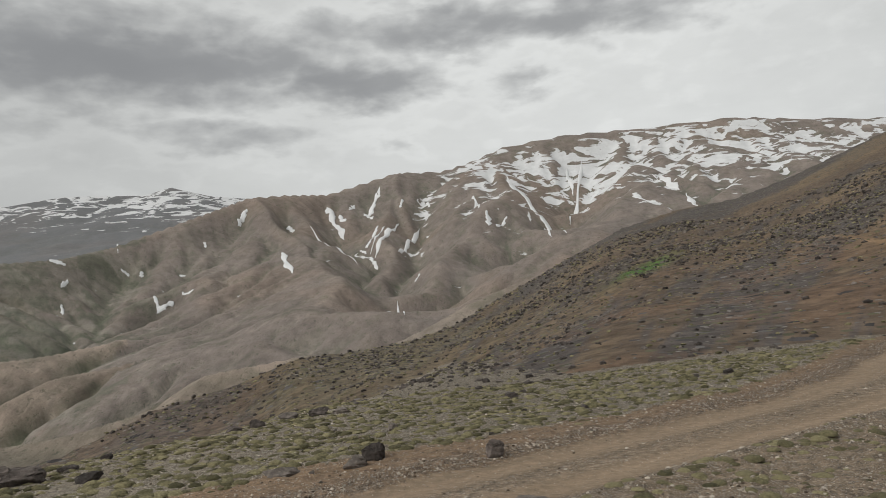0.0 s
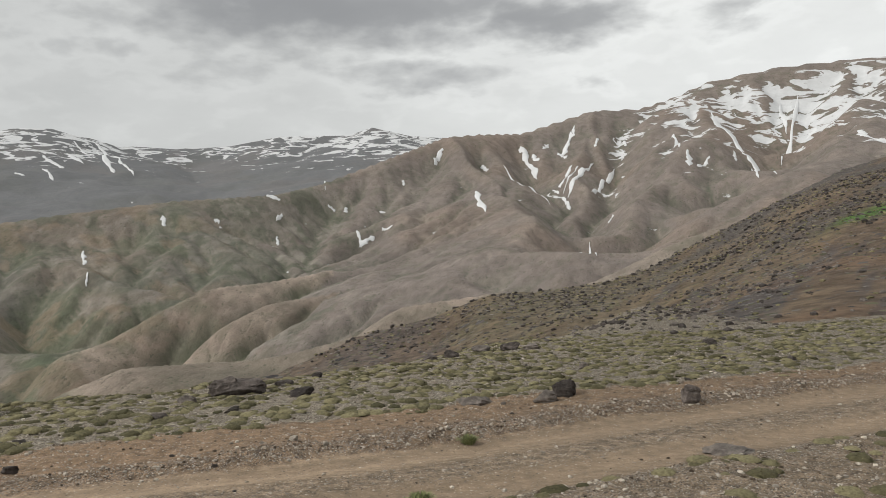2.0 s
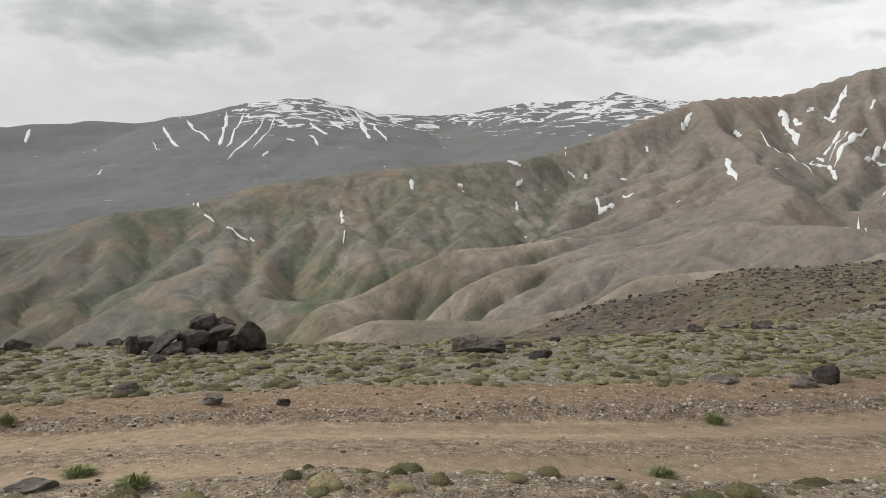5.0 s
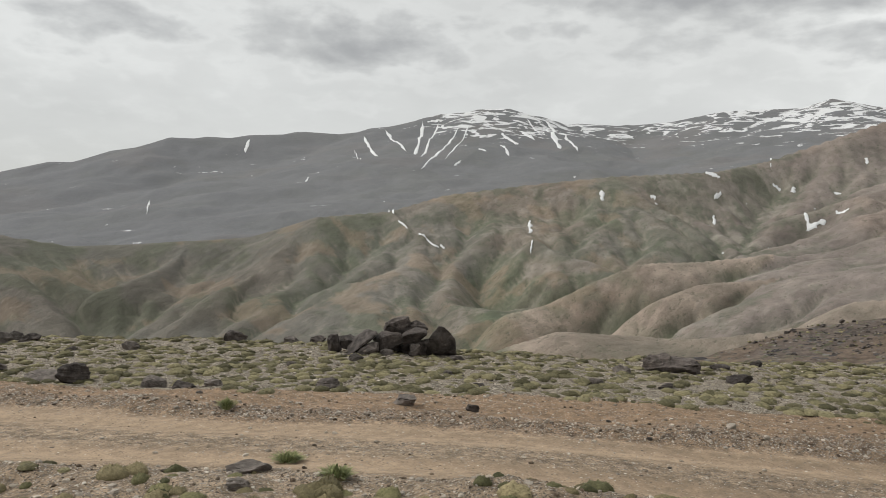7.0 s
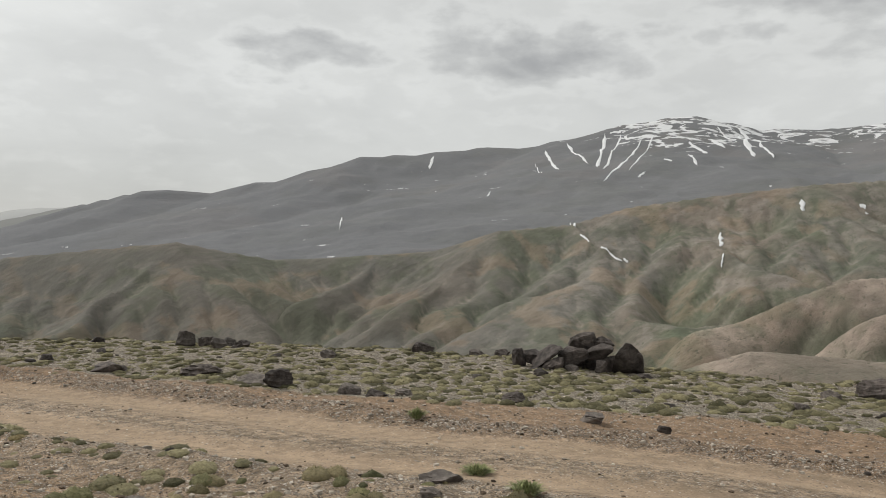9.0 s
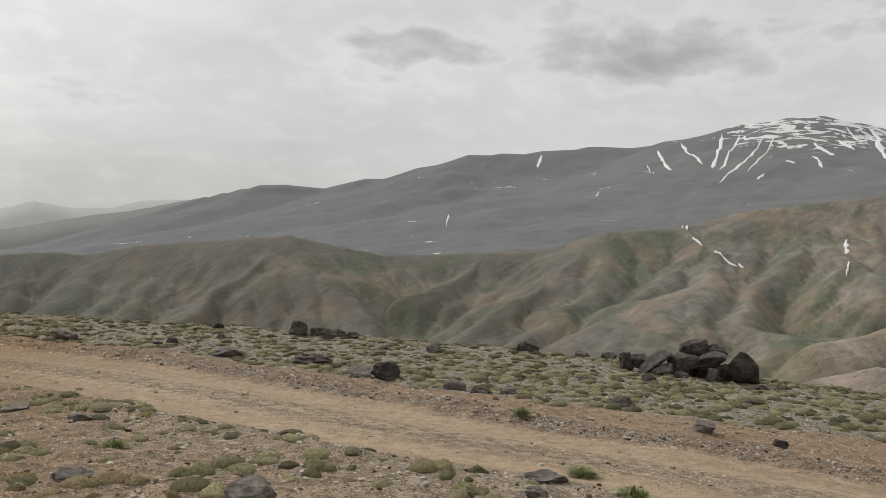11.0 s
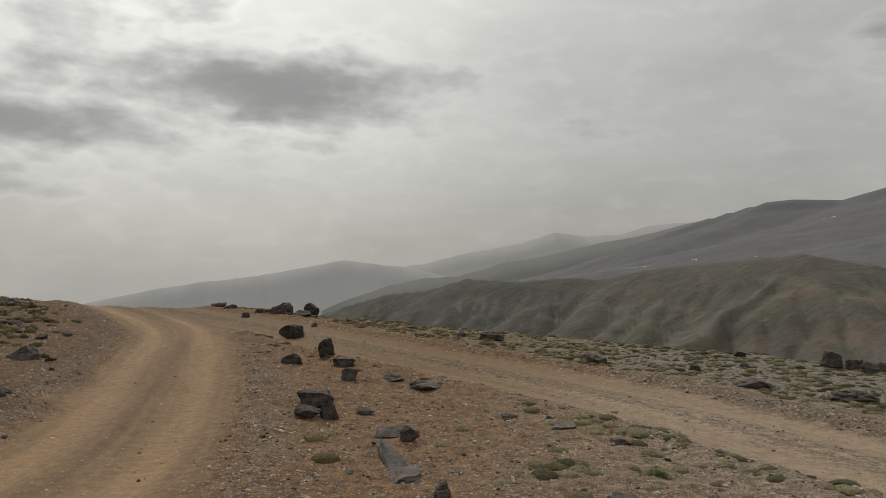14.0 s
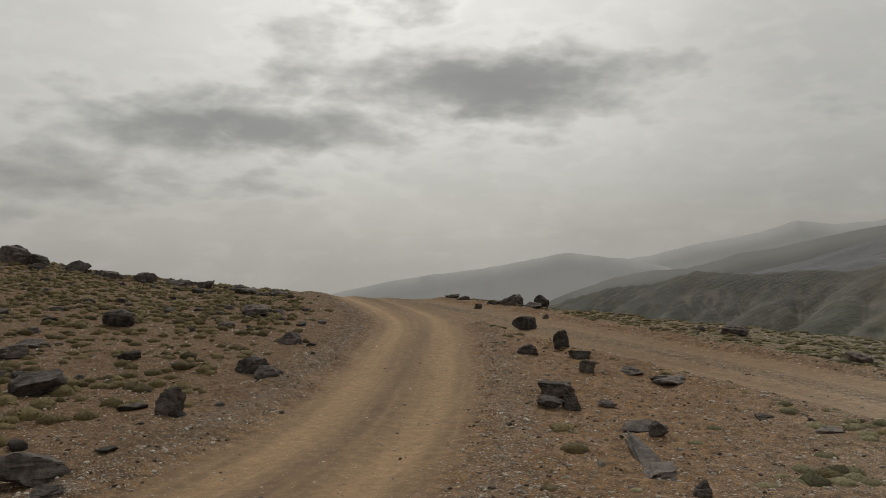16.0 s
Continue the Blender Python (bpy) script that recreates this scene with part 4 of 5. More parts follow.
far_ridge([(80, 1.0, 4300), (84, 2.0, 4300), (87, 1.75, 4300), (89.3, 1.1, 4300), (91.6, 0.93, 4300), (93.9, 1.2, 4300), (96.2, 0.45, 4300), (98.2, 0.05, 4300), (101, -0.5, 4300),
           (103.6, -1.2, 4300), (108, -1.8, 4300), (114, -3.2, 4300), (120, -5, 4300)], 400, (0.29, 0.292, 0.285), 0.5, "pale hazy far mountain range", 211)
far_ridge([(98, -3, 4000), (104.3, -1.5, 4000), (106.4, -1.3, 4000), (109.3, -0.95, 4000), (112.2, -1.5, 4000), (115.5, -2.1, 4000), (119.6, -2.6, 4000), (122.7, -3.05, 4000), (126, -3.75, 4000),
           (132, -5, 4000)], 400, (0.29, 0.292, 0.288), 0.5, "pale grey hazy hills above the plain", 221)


# ---- things ----
def rng_unit(rng):
    v = rng.normal(size=3)
    return v / np.linalg.norm(v)


def sphere_points(level):
    bm = bmesh.new()
    bmesh.ops.create_icosphere(bm, subdivisions=level, radius=1.0)
    v = np.array([p.co[:] for p in bm.verts])
    f = np.array([[q.index for q in p.verts] for p in bm.faces])
    bm.free()
    return v, f


SPHERES = {k: sphere_points(k) for k in (1, 2, 3, 4)}


def rock_shape(level, seed, cuts=9, layered=0.0, rugged=0.10, box=0.7):
    """A broken boulder inside a box of -1 to 1: a ball cut by flat breaks, with worn relief."""
    rng = np.random.default_rng(seed)
    v, f = SPHERES[level]
    v = v.copy()
    v = np.sign(v) * np.abs(v) ** box
    for _ in range(cuts):
        n = rng_unit(rng)
        d = rng.uniform(0.44, 0.88)
        over = np.maximum(v @ n - d, 0)
        v = v - 0.93 * over[:, None] * n
    v[:, 2] = np.maximum(v[:, 2], -0.62)
    v[:, :2] *= (1 + 0.10 * np.clip(-v[:, 2] - 0.05, 0, 0.6))[:, None]
    if layered:
        step = np.round(v[:, 2] * 3.2) / 3.2
        v[:, :2] *= (1 + layered * gnoise(step * 7.3 + seed, step * 0 + 0.5, seed))[:, None]
    k = 1 + rugged * (fractal(v[:, 0] * 2 + seed, v[:, 1] * 2 + v[:, 2] * 2.7, 1.0, 4, seed) * 1.6)
    v = v * k[:, None]
    if level > 2:
        # broken beds and chipped corners
        bed = v[:, 2] * 4.5 + 0.8 * gnoise(v[:, 0] * 1.3 + seed, v[:, 1] * 1.3, seed + 3)
        ledge = np.abs(bed - np.floor(bed) - 0.5) * 2
        v[:, :2] *= (1 - 0.05 * smooth(0.72, 1.0, ledge) - 0.08 * np.maximum(gnoise(np.floor(bed) * 3.7 + np.arctan2(v[:, 1], v[:, 0]) * 1.4, v[:, 2] * 0 + seed + 0.5, seed), 0))[:, None]
    lo, hi = v.min(0), v.max(0)
    return (v - (lo + hi) / 2) / ((hi - lo) / 2), f


def mesh_from(name, v, f, mat, smooth_angle=None):
    mesh = bpy.data.meshes.new(name)
    v, f = np.asarray(v, np.float32), np.asarray(f, np.int32)
    mesh.vertices.add(len(v))
    mesh.vertices.foreach_set("co", v.ravel())
    mesh.loops.add(f.size)
    mesh.loops.foreach_set("vertex_index", f.ravel())
    mesh.polygons.add(len(f))
    mesh.polygons.foreach_set("loop_start", (np.arange(len(f)) * f.shape[1]).astype(np.int32))
    mesh.polygons.foreach_set("use_smooth", np.full(len(f), smooth_angle is not None))
    mesh.update(calc_edges=True)
    if smooth_angle:
        mesh.set_sharp_from_angle(angle=radians(smooth_angle))
    mesh.materials.append(mat)
    return mesh


def boulder(name, x, y, wide, high, seed, mat, label, deep=0.75, sink=0.22, turn=None, tilt=(0, 0), lift=0.0, group="", layered=0.0, cuts=8, rugged=0.12, box=0.86):
    v, f = rock_shape(4, seed, cuts, layered, rugged, box)
    rng = np.random.default_rng(seed + 5000)
    # its long side lies across the line from the knoll unless a turn is given
    face = math.degrees(math.atan2(-x, y)) + (rng.uniform(-25, 25) if turn is None else turn)
    tall = high * (1 + sink)
    v = v * np.array([wide / 2, wide * deep / 2, tall / 2])
    ob = new(name, mesh_from(name, v, f, mat, 32))
    z = ground_height(x, y)
    ob.matrix_world = pose(x, y, z + tall / 2 - high * sink + lift, tilt[0], tilt[1], face)
    return tagged(ob, label, "rock", group)


def broken_shape(seed, corners=15, worn=0.07, relief=0.05):
    """A block broken along flat faces, its edges worn round, inside a box of -1 to 1."""
    rng = np.random.default_rng(seed)
    bm = bmesh.new()
    for _ in range(corners):
        d = rng_unit(rng)
        bm.verts.new(np.sign(d) * np.abs(d) ** 0.72 * rng.uniform(0.86, 1.0, 3))
    hull = bmesh.ops.convex_hull(bm, input=bm.verts[:])
    bmesh.ops.delete(bm, geom=list({q for q in hull["geom_interior"] + hull["geom_unused"] if isinstance(q, bmesh.types.BMVert)}), context="VERTS")
    bmesh.ops.dissolve_limit(bm, angle_limit=radians(14), verts=bm.verts[:], edges=bm.edges[:])
    bmesh.ops.bevel(bm, geom=bm.edges[:], offset=worn, segments=2, profile=0.6, affect="EDGES", clamp_overlap=True)
    bmesh.ops.triangulate(bm, faces=bm.faces[:])
    for _ in range(2):
        bmesh.ops.subdivide_edges(bm, edges=[e for e in bm.edges if e.calc_length() > 0.22], cuts=1)
        bmesh.ops.triangulate(bm, faces=bm.faces[:])
    v = np.array([q.co[:] for q in bm.verts])
    f = np.array([[q.index for q in p.verts] for p in bm.faces])
    bm.free()
    k = 1 + relief * 1.6 * fractal(v[:, 0] * 1.7 + seed, v[:, 1] * 1.7 + v[:, 2] * 2.3, 1.0, 4, seed)
    bed = v[:, 2] * 3.0 + 0.7 * v[:, 0] + 0.5 * gnoise(v[:, 0] * 1.2 + seed, v[:, 1] * 1.2, seed + 3)
    k = k * (1 - 0.6 * relief * smooth(0.78, 1.0, np.abs(bed - np.floor(bed) - 0.5) * 2))
    v = v * k[:, None]
    lo, hi = v.min(0), v.max(0)
    return (v - (lo + hi) / 2) / ((hi - lo) / 2), f


# the pile of leaning slabs: x, y, z of the middle, length, thickness, depth to length, lean forward, lean sideways
PILE = [
    (-13.68, 10.2, 0.2, 0.29, 0.44, 1.0, 0, -8), (-13.63, 10.59, 0.2, 0.57, 0.32, 0.9, 6, 8), (-13.2, 10.56, 0.28, 0.8, 0.21, 0.8, 10, -36),
    (-12.9, 10.53, 0.12, 0.53, 0.29, 0.6, 14, -30), (-13.06, 10.18, 0.03, 0.31, 0.12, 0.8, 0, 0), (-12.91, 11.06, 0.33, 0.68, 0.37, 0.8, 16, -22),
    (-13.15, 11.24, 0.04, 0.57, 0.37, 0.8, 0, -8), (-13.12, 11.49, 0.56, 0.63, 0.43, 0.9, 6, -18), (-12.81, 11.83, 0.55, 0.45, 0.33, 0.9, 4, 4),
    (-12.52, 11.41, 0.4, 0.66, 0.29, 0.7, 16, -26), (-12.86, 11.63, 0.11, 0.62, 0.37, 0.8, 0, 0), (-12.31, 11.27, 0.15, 0.34, 0.24, 0.6, 8, -58),
    (-12.42, 11.70, 0.14, 0.55, 0.42, 0.8, 0, -10), (-12.08, 11.79, 0.27, 0.70, 0.84, 0.75, 12, -24), (-11.79, 12.08, -0.05, 0.49, 0.11, 0.7, 2, 14),
]
for k, (x, y, z, w, h, deep, fore, side) in enumerate(PILE):
    v, f = broken_shape(370 + k, 15 if h < 0.5 * w else 20, 0.10, 0.09)
    slab = new("boulder", mesh_from("boulder", v * np.array([w / 2, w * deep / 2, h / 2]), f, MAT_ROCK, 30))
    slab.matrix_world = pose(x, y, z, fore, side, math.degrees(math.atan2(-x, y)) + 6)
    tagged(slab, "upright dark basalt block with split beds, in a rock pile" if h > 0.6 else "dark basalt slab leaning in a heap of rocks", "rock", "rock pile")
boulder("stone", -12.3, 9.7, 0.30, 0.14, 320, MAT_GREY, "small grey stone at the foot of a rock pile", group="rock pile")
boulder("stone", -11.50, 11.70, 0.40, 0.10, 321, MAT_ROCK, "flat dark stone at the foot of a rock pile", group="rock pile")

FAR_SIDE = [  # beyond the cross track: x, y, width, height
    (-6.50, 14.15, 0.50, 0.18), (-8.40, 13.17, 0.38, 0.15), (-13.30, 4.67, 0.52, 0.32), (-13.80, 4.38, 0.58, 0.13),
    (-16.59, 9.50, 0.58, 0.26), (-15.90, 10.60, 0.40, 0.20), (-15.40, 11.00, 0.42, 0.22), (-18.90, 5.20, 0.42, 0.26), (-18.8, 5.7, 0.48, 0.18),
    (-16.70, 7.05, 0.39, 0.19), (-10.30, 7.53, 0.40, 0.16), (-8.29, 7.38, 0.40, 0.13), (-11.55, 5.69, 0.38, 0.10), (-11.46, 6.15, 0.33, 0.11),
    (-16.28, 2.39, 0.70, 0.18), (-19.70, 4.60, 0.50, 0.36), (-19.60, 5.10, 0.44, 0.26), (-19.45, 5.60, 0.36, 0.18),
]
NORTH_SIDE = [
    (0.71, 13.65, 0.38, 0.28), (-1.66, 13.41, 0.42, 0.20), (-1.40, 13.95, 0.42, 0.29), (-2.88, 13.29, 0.64, 0.15),
    (-7.23, 7.61, 0.20, 0.10), (-1.29, 17.64, 0.24, 0.16), (-4.84, 19.82, 0.40, 0.20), (-4.37, 21.30, 0.60, 0.18), (-3.54, 21.30, 0.55, 0.18),
    (-2.95, 21.45, 0.5, 0.16), (-5.2, 19.0, 0.4, 0.14), (-6.91, 12.17, 0.30, 0.10), (-15.26, 3.83, 0.78, 0.19), (-19.04, -0.70, 0.58, 0.20), (-22.80, -3.75, 0.75, 0.24),
]
KNOLL_SIDE = [
    (-6.00, 3.50, 0.40, 0.09), (-5.54, 3.13, 0.20, 0.08), (0.92, 9.97, 0.62, 0.10), (-5.82, 0.93, 0.38, 0.24), (-7.20, -0.25, 0.34, 0.09),
    (-7.05, -1.83, 0.16, 0.10),
    (-14.54, -3.74, 0.66, 0.12), (-15.13, -4.58, 0.48, 0.10), (-12.2, -1.9, 0.3, 0.07), (-10.3, -0.2, 0.34, 0.08), (-11.2, -1.0, 0.36, 0.07), (-4.6, 2.4, 0.3, 0.06),
]
BETWEEN = [
    (-30.19, -13.43, 0.8, 0.42), (-29.2, -11.88, 0.66, 0.52), (-27.94, -14.05, 0.36, 0.2), (-31.5, -17.1, 0.7, 0.2), (-33.5, -19.5, 0.6, 0.18),
    (-33.0, -15.6, 0.5, 0.2), (-34.6, -20.6, 0.5, 0.18), (-22.17, -9.67, 0.77, 0.41), (-17.89, -7.0, 0.38, 0.41), (-16.7, -7.36, 0.49, 0.23),
    (-16.62, -6.13, 0.57, 0.18), (-14.79, -5.34, 0.34, 0.25), (-15.19, -4.59, 0.41, 0.11), (-14.71, -3.77, 0.65, 0.13), (-12.22, -5.04, 0.62, 0.25),
    (-11.1, -4.72, 0.43, 0.15), (-11.2, -4.43, 0.32, 0.24), (-9.92, -3.05, 0.59, 0.1), (-9.55, -2.79, 0.21, 0.17), (-7.07, -1.83, 0.16, 0.13),
    (-11.72, -4.04, 0.32, 0.09), (-25.18, -10.18, 0.23, 0.16),
]
SLOPE = [
    (-11.95, -11.30, 0.66, 0.34), (-11.30, -10.30, 0.60, 0.22), (-15.67, -13.37, 0.64, 0.30), (-20.23, -18.66, 1.00, 0.38), (-8.34, -12.77, 0.94, 0.42),
    (-8.29, -9.57, 0.42, 0.40), (-14.96, -18.89, 0.88, 0.48), (-10.21, -16.29, 0.64, 0.30), (-11.43, -17.40, 0.74, 0.17), (-4.95, -7.82, 0.74, 0.28),
    (-8.31, -10.40, 0.45, 0.10), (-20.53, -18.97, 0.60, 0.32), (-4.53, -6.98, 0.34, 0.07), (-6.22, -8.33, 0.28, 0.05), (-15.90, -13.57, 0.40, 0.24),
]
BROW = [
    (-25.33, -34.53, 1.25, 0.60), (-25.59, -32.50, 1.00, 0.36), (-26.09, -30.84, 1.15, 0.48), (-26.70, -29.06, 1.10, 0.34), (-27.19, -27.92, 0.90, 0.34),
    (-24.49, -38.38, 1.70, 0.95), (-25.16, -37.40, 1.20, 0.60), (-26.73, -25.05, 1.20, 0.26), (-27.5, -26.3, 0.7, 0.28), (-28.4, -24.6, 0.7, 0.24), (-24.0, -35.8, 0.8, 0.3), (-25.9, -33.6, 0.6, 0.3),
]
for rows, seed, mats, label, group in (
        (FAR_SIDE, 400, (MAT_ROCK, MAT_GREY), "dark grey stone lying among dry cushion scrub", "stones in the scrub"),
        (NORTH_SIDE, 450, (MAT_ROCK, MAT_GREY), "dark grey stone lying beside a dirt track", "stones by the track"),
        (KNOLL_SIDE, 500, (MAT_GREY, MAT_GREY), "flat grey stone half sunk in gravel", "stones on the knoll"),
        (BETWEEN, 550, (MAT_ROCK, MAT_ROCK), "dark broken rock on the bank between two tracks", "rocks on the bank"),
        (SLOPE, 600, (MAT_ROCK, MAT_ROCK), "dark brown rock on the stony slope", "rocks on the slope"),
        (BROW, 650, (MAT_ROCK, MAT_ROCK), "large dark rock on the brow of the slope", "rocks on the brow")):
    for k, (x, y, w, h) in enumerate(rows):
        flat = h < 0.3 * w
        boulder("rock_slab" if flat else "boulder", x, y, w, h, seed + k, mats[k % 2], label, 0.8 if flat else 0.72, 0.35 if flat else 0.2, group=group,
                layered=0.05 if flat else 0.0, cuts=12 if flat else 3 if group == "stones on the knoll" else 7, box=1.0 if group == "stones on the knoll" else 0.86, tilt=((k * 29 % 13) - 6, (k * 17 % 11) - 5) if flat else (0, (k * 37 % 21) - 10))
# long flat slabs sunk in the bare earth
for k, (x, y, w, deep, turn) in enumerate(((-8.27, -2.61, 2.19, 0.13, -81), (-7.75, -2.35, 0.32, 2.3, -18))):
    boulder("rock_slab", x, y, w, 0.06, 720 + k, MAT_GREY, "long flat brownish grey slab sunk in bare earth", deep, 1.0, turn, group="stones on the knoll", layered=0.1, cuts=12)
# a row of stones along the brow where the tracks meet
brow_rng = np.random.default_rng(31)
for k in range(16):
    b = 112.5 + 0.85 * k + brow_rng.uniform(-0.3, 0.3)
    r = float(np.interp(b, RIM[:, 0], RIM[:, 1])) * brow_rng.uniform(0.95, 1.0)
    x, y = -r * math.sin(radians(b)), r * math.cos(radians(b))
    w, turn = brow_rng.uniform(0.35, 0.8), brow_rng.uniform(0.25, 0.5)
    if min(line_gap(np.array([x]), np.array([y]), line)[0][0] for line in (ROAD_CROSS, ROAD_LEFT)) > 1.9:
        boulder("stone", x, y, w, w * turn, 680 + k, MAT_ROCK, "dark stone on the brow where the tracks meet", group="stones on the brow")
# the long two-tiered slab out in the scrub
boulder("rock_slab", -7.95, 14.25, 1.15, 0.30, 700, MAT_ROCK, "long dark two-layered rock in the scrub", 0.5, 0.2, 0, layered=0.16, cuts=6)
boulder("rock_slab", -8.2, 14.15, 0.6, 0.36, 703, MAT_ROCK, "dark block against a longer slab in the scrub", 0.6, 0.15, 0, cuts=8)


def scatter(rng, count, keep, reach):
    """Random places within the reach that pass keep(x, y)."""
    out = []
    while len(out) < count:
        b, r = rng.uniform(-34, 154, 4000), np.sqrt(rng.uniform(3.2 ** 2, reach ** 2, 4000))
        x, y = -r * np.sin(np.radians(b)), r * np.cos(np.radians(b))
        ok = keep(x, y, rng)
        out.extend(zip(x[ok], y[ok]))
    return np.array(out[:count])


def beyond_track(x, y):
    d1, s1 = line_gap(x, y, ROAD_CROSS)
    far_sign = line_gap(np.array([-8.0]), np.array([14.0]), ROAD_CROSS)[1][0]
    return d1, s1 == far_sign, line_gap(x, y, ROAD_LEFT)[0]


def join_copies(name, shapes, places, mat, smooth_angle=None):
    """One mesh from many turned and sized copies. places: x, y, z, turn, width, height."""
    vs, fs, at = [], [], 0
    for k, (x, y, z, turn, wide, high) in enumerate(places):
        v, f = shapes[k % len(shapes)]
        c, s = math.cos(turn), math.sin(turn)
        p = v * np.array([wide / 2, wide / 2, high])
        vs.append(np.column_stack([c * p[:, 0] - s * p[:, 1] + x, s * p[:, 0] + c * p[:, 1] + y, p[:, 2] + z]))
        fs.append(f + at)
        at += len(v)
    return mesh_from(name, np.vstack(vs), np.vstack(fs), mat, smooth_angle)


def cushion_shape(level, blades, seed, spread=1.0, thick=0.05):
    """A low cushion of scrub, radius 1 and height 1: a lumpy dome bristling with short twigs."""
    rng = np.random.default_rng(seed)
    v, f = SPHERES[level]
    keep = v[f].mean(1)[:, 2] > -0.3
    f = f[keep]
    used, f = np.unique(f, return_inverse=True)
    f = f.reshape(-1, 3)
    v = v[used].copy()
    lump = 1 + 0.42 * gnoise(v[:, 0] * 2.1 + seed, v[:, 1] * 2.1, seed) + 0.25 * gnoise(v[:, 0] * 5 + seed, v[:, 1] * 5 + v[:, 2] * 3, seed + 1)
    v = v * lump[:, None] * np.array([0.76, 0.76, 0.66])
    v[:, 2] = np.maximum(v[:, 2], -0.1)
    vs, fs = [v], [f]
    at = len(v)
    for _ in range(blades):
        n = rng_unit(rng)
        n[2] = abs(n[2]) * 0.9 + 0.08
        base = v[np.argmax(v @ n + rng.normal(size=len(v)) * 0.04)] * rng.uniform(0.8, 0.98) + rng.normal(size=3) * 0.06
        way = n * np.array([1, 1, 0.9]) + rng.normal(size=3) * 0.35
        way /= np.linalg.norm(way)
        side = np.cross(way, rng_unit(rng))
        side /= np.linalg.norm(side) + 1e-9
        tip = base + way * rng.uniform(0.16, 0.42) * spread
        vs.append(np.array([base - side * thick, base + side * thick, tip]))
        fs.append(np.array([[at, at + 1, at + 2]]))
        at += 3
    return np.vstack(vs), np.vstack(fs)


def hummock(level, tufts, seed):
    """A low dome of scrub with a lumpy top and ragged rim, radius 1 and height 1."""
    rng = np.random.default_rng(seed)
    v, f = SPHERES[level]
    f = f[v[f].mean(1)[:, 2] > -0.25]
    used, f = np.unique(f, return_inverse=True)
    f, v = f.reshape(-1, 3), v[used].copy()
    a = np.arctan2(v[:, 1], v[:, 0])
    rim = 1 + 0.35 * gnoise(np.cos(a) * 1.6 + seed, np.sin(a) * 1.6 + seed, seed)
    lump = 1 + 0.30 * gnoise(v[:, 0] * 3 + seed, v[:, 1] * 3, seed + 1) + 0.12 * rng.normal(size=len(v))
    v = v * np.column_stack([rim, rim, lump]) * np.array([0.95, 0.95, 0.85])
    v[:, 2] = np.maximum(v[:, 2], -0.15)
    vs, fs, at = [v], [f], len(v)
    for _ in range(tufts):
        base = v[rng.integers(len(v))]
        way = base * np.array([0.8, 0.8, 1]) + np.array([0, 0, 0.35]) + rng.normal(size=3) * 0.3
        way *= rng.uniform(0.10, 0.26) * (0.7 if level > 2 else 1.0) / np.linalg.norm(way)
        side = np.cross(way, rng_unit(rng)) * (0.15 if level > 2 else 0.35)
        vs.append(np.array([base * 0.94 - side, base * 0.94 + side, base + way]))
        fs.append(np.array([[at, at + 1, at + 2]]))
        at += 3
    return np.vstack(vs), np.vstack(fs)


rng = np.random.default_rng(77)


def keep_scrub(x, y, rng):
    d1, beyond, d2 = beyond_track(x, y)
    r, b = np.hypot(x, y), np.degrees(np.arctan2(-x, y))
    rim = np.interp(b, RIM[:, 0], RIM[:, 1])
    clump = gnoise(x / 1.5, y / 1.5, 901)
    p = np.where(beyond & (d1 > scrub_edge(x) - 0.1 + 0.8 * gnoise(x / 1.1, y / 1.1, 905)), 0.62 + 0.75 * clump, 0.0)
    near = (~beyond) & (d1 > 1.6) & (d2 > 2.0)
    p = np.where(near & (y > -1 + gnoise(x, y, 907)) & (r < 30), 0.10 + 0.5 * np.maximum(clump, 0) + 0.12 * (d1 < 2.6), p)
    p = np.where(near & (y <= -1 + gnoise(x, y, 907)) & (d2 > 2.0) & (b < 122), 0.012 + 0.10 * (d1 < 2.4), p)
    p = np.where((~beyond) & (d2 > 2.3) & (b >= 118) & (line_gap(x, y, ROAD_LEFT)[1] != line_gap(np.array([-9.0]), np.array([-3.0]), ROAD_LEFT)[1][0]), (0.12 + 0.26 * clump + 0.10 * (r > 25)) * smooth(2.6, 4.6, d2 + gnoise(x / 1.4, y / 1.4, 908)), p)
    return (rng.uniform(0, 1, x.shape) < p) & (r < rim + 3.0)


spots = scatter(rng, 12500, keep_scrub, 50)
heights = land(spots[:, 0], spots[:, 1])
reach = np.hypot(spots[:, 0], spots[:, 1])
order = np.argsort(reach)
NEAR_SHRUBS = 280
near_meshes = [mesh_from("cushion_shrub", *hummock(3, 520, 800 + k), MAT_DRY if k % 3 else MAT_OLIVE, 75) for k in range(7)]
brown_meshes = [mesh_from("cushion_shrub", *hummock(3, 520, 820 + k), MAT_RUST, 75) for k in range(4)]
for i in order[:NEAR_SHRUBS]:
    south = spots[i, 1] < 0.5
    wide = (0.11 + 0.22 * rng.uniform(0, 1) ** 1.6) * (1.25 if spots[i, 1] < -6 else 1.0)
    ob = new("cushion_shrub", brown_meshes[i % 4] if south else near_meshes[i % 7])
    ob.matrix_world = pose(spots[i, 0], spots[i, 1], heights[i] - 0.01, 0, 0, rng.uniform(0, 360)) @ Matrix.Diagonal((wide / 2, wide / 2 * rng.uniform(0.7, 1.2), wide * rng.uniform(0.26, 0.42), 1))
    tagged(ob, "low brown cushion shrub on bare earth" if south else "low dry cushion shrub with greyish green twigs", "shrub", "cushion shrubs near the track")
fine_hummocks, coarse_hummocks = [hummock(2, 60, 830 + k) for k in range(10)], [hummock(1, 26, 850 + k) for k in range(14)]
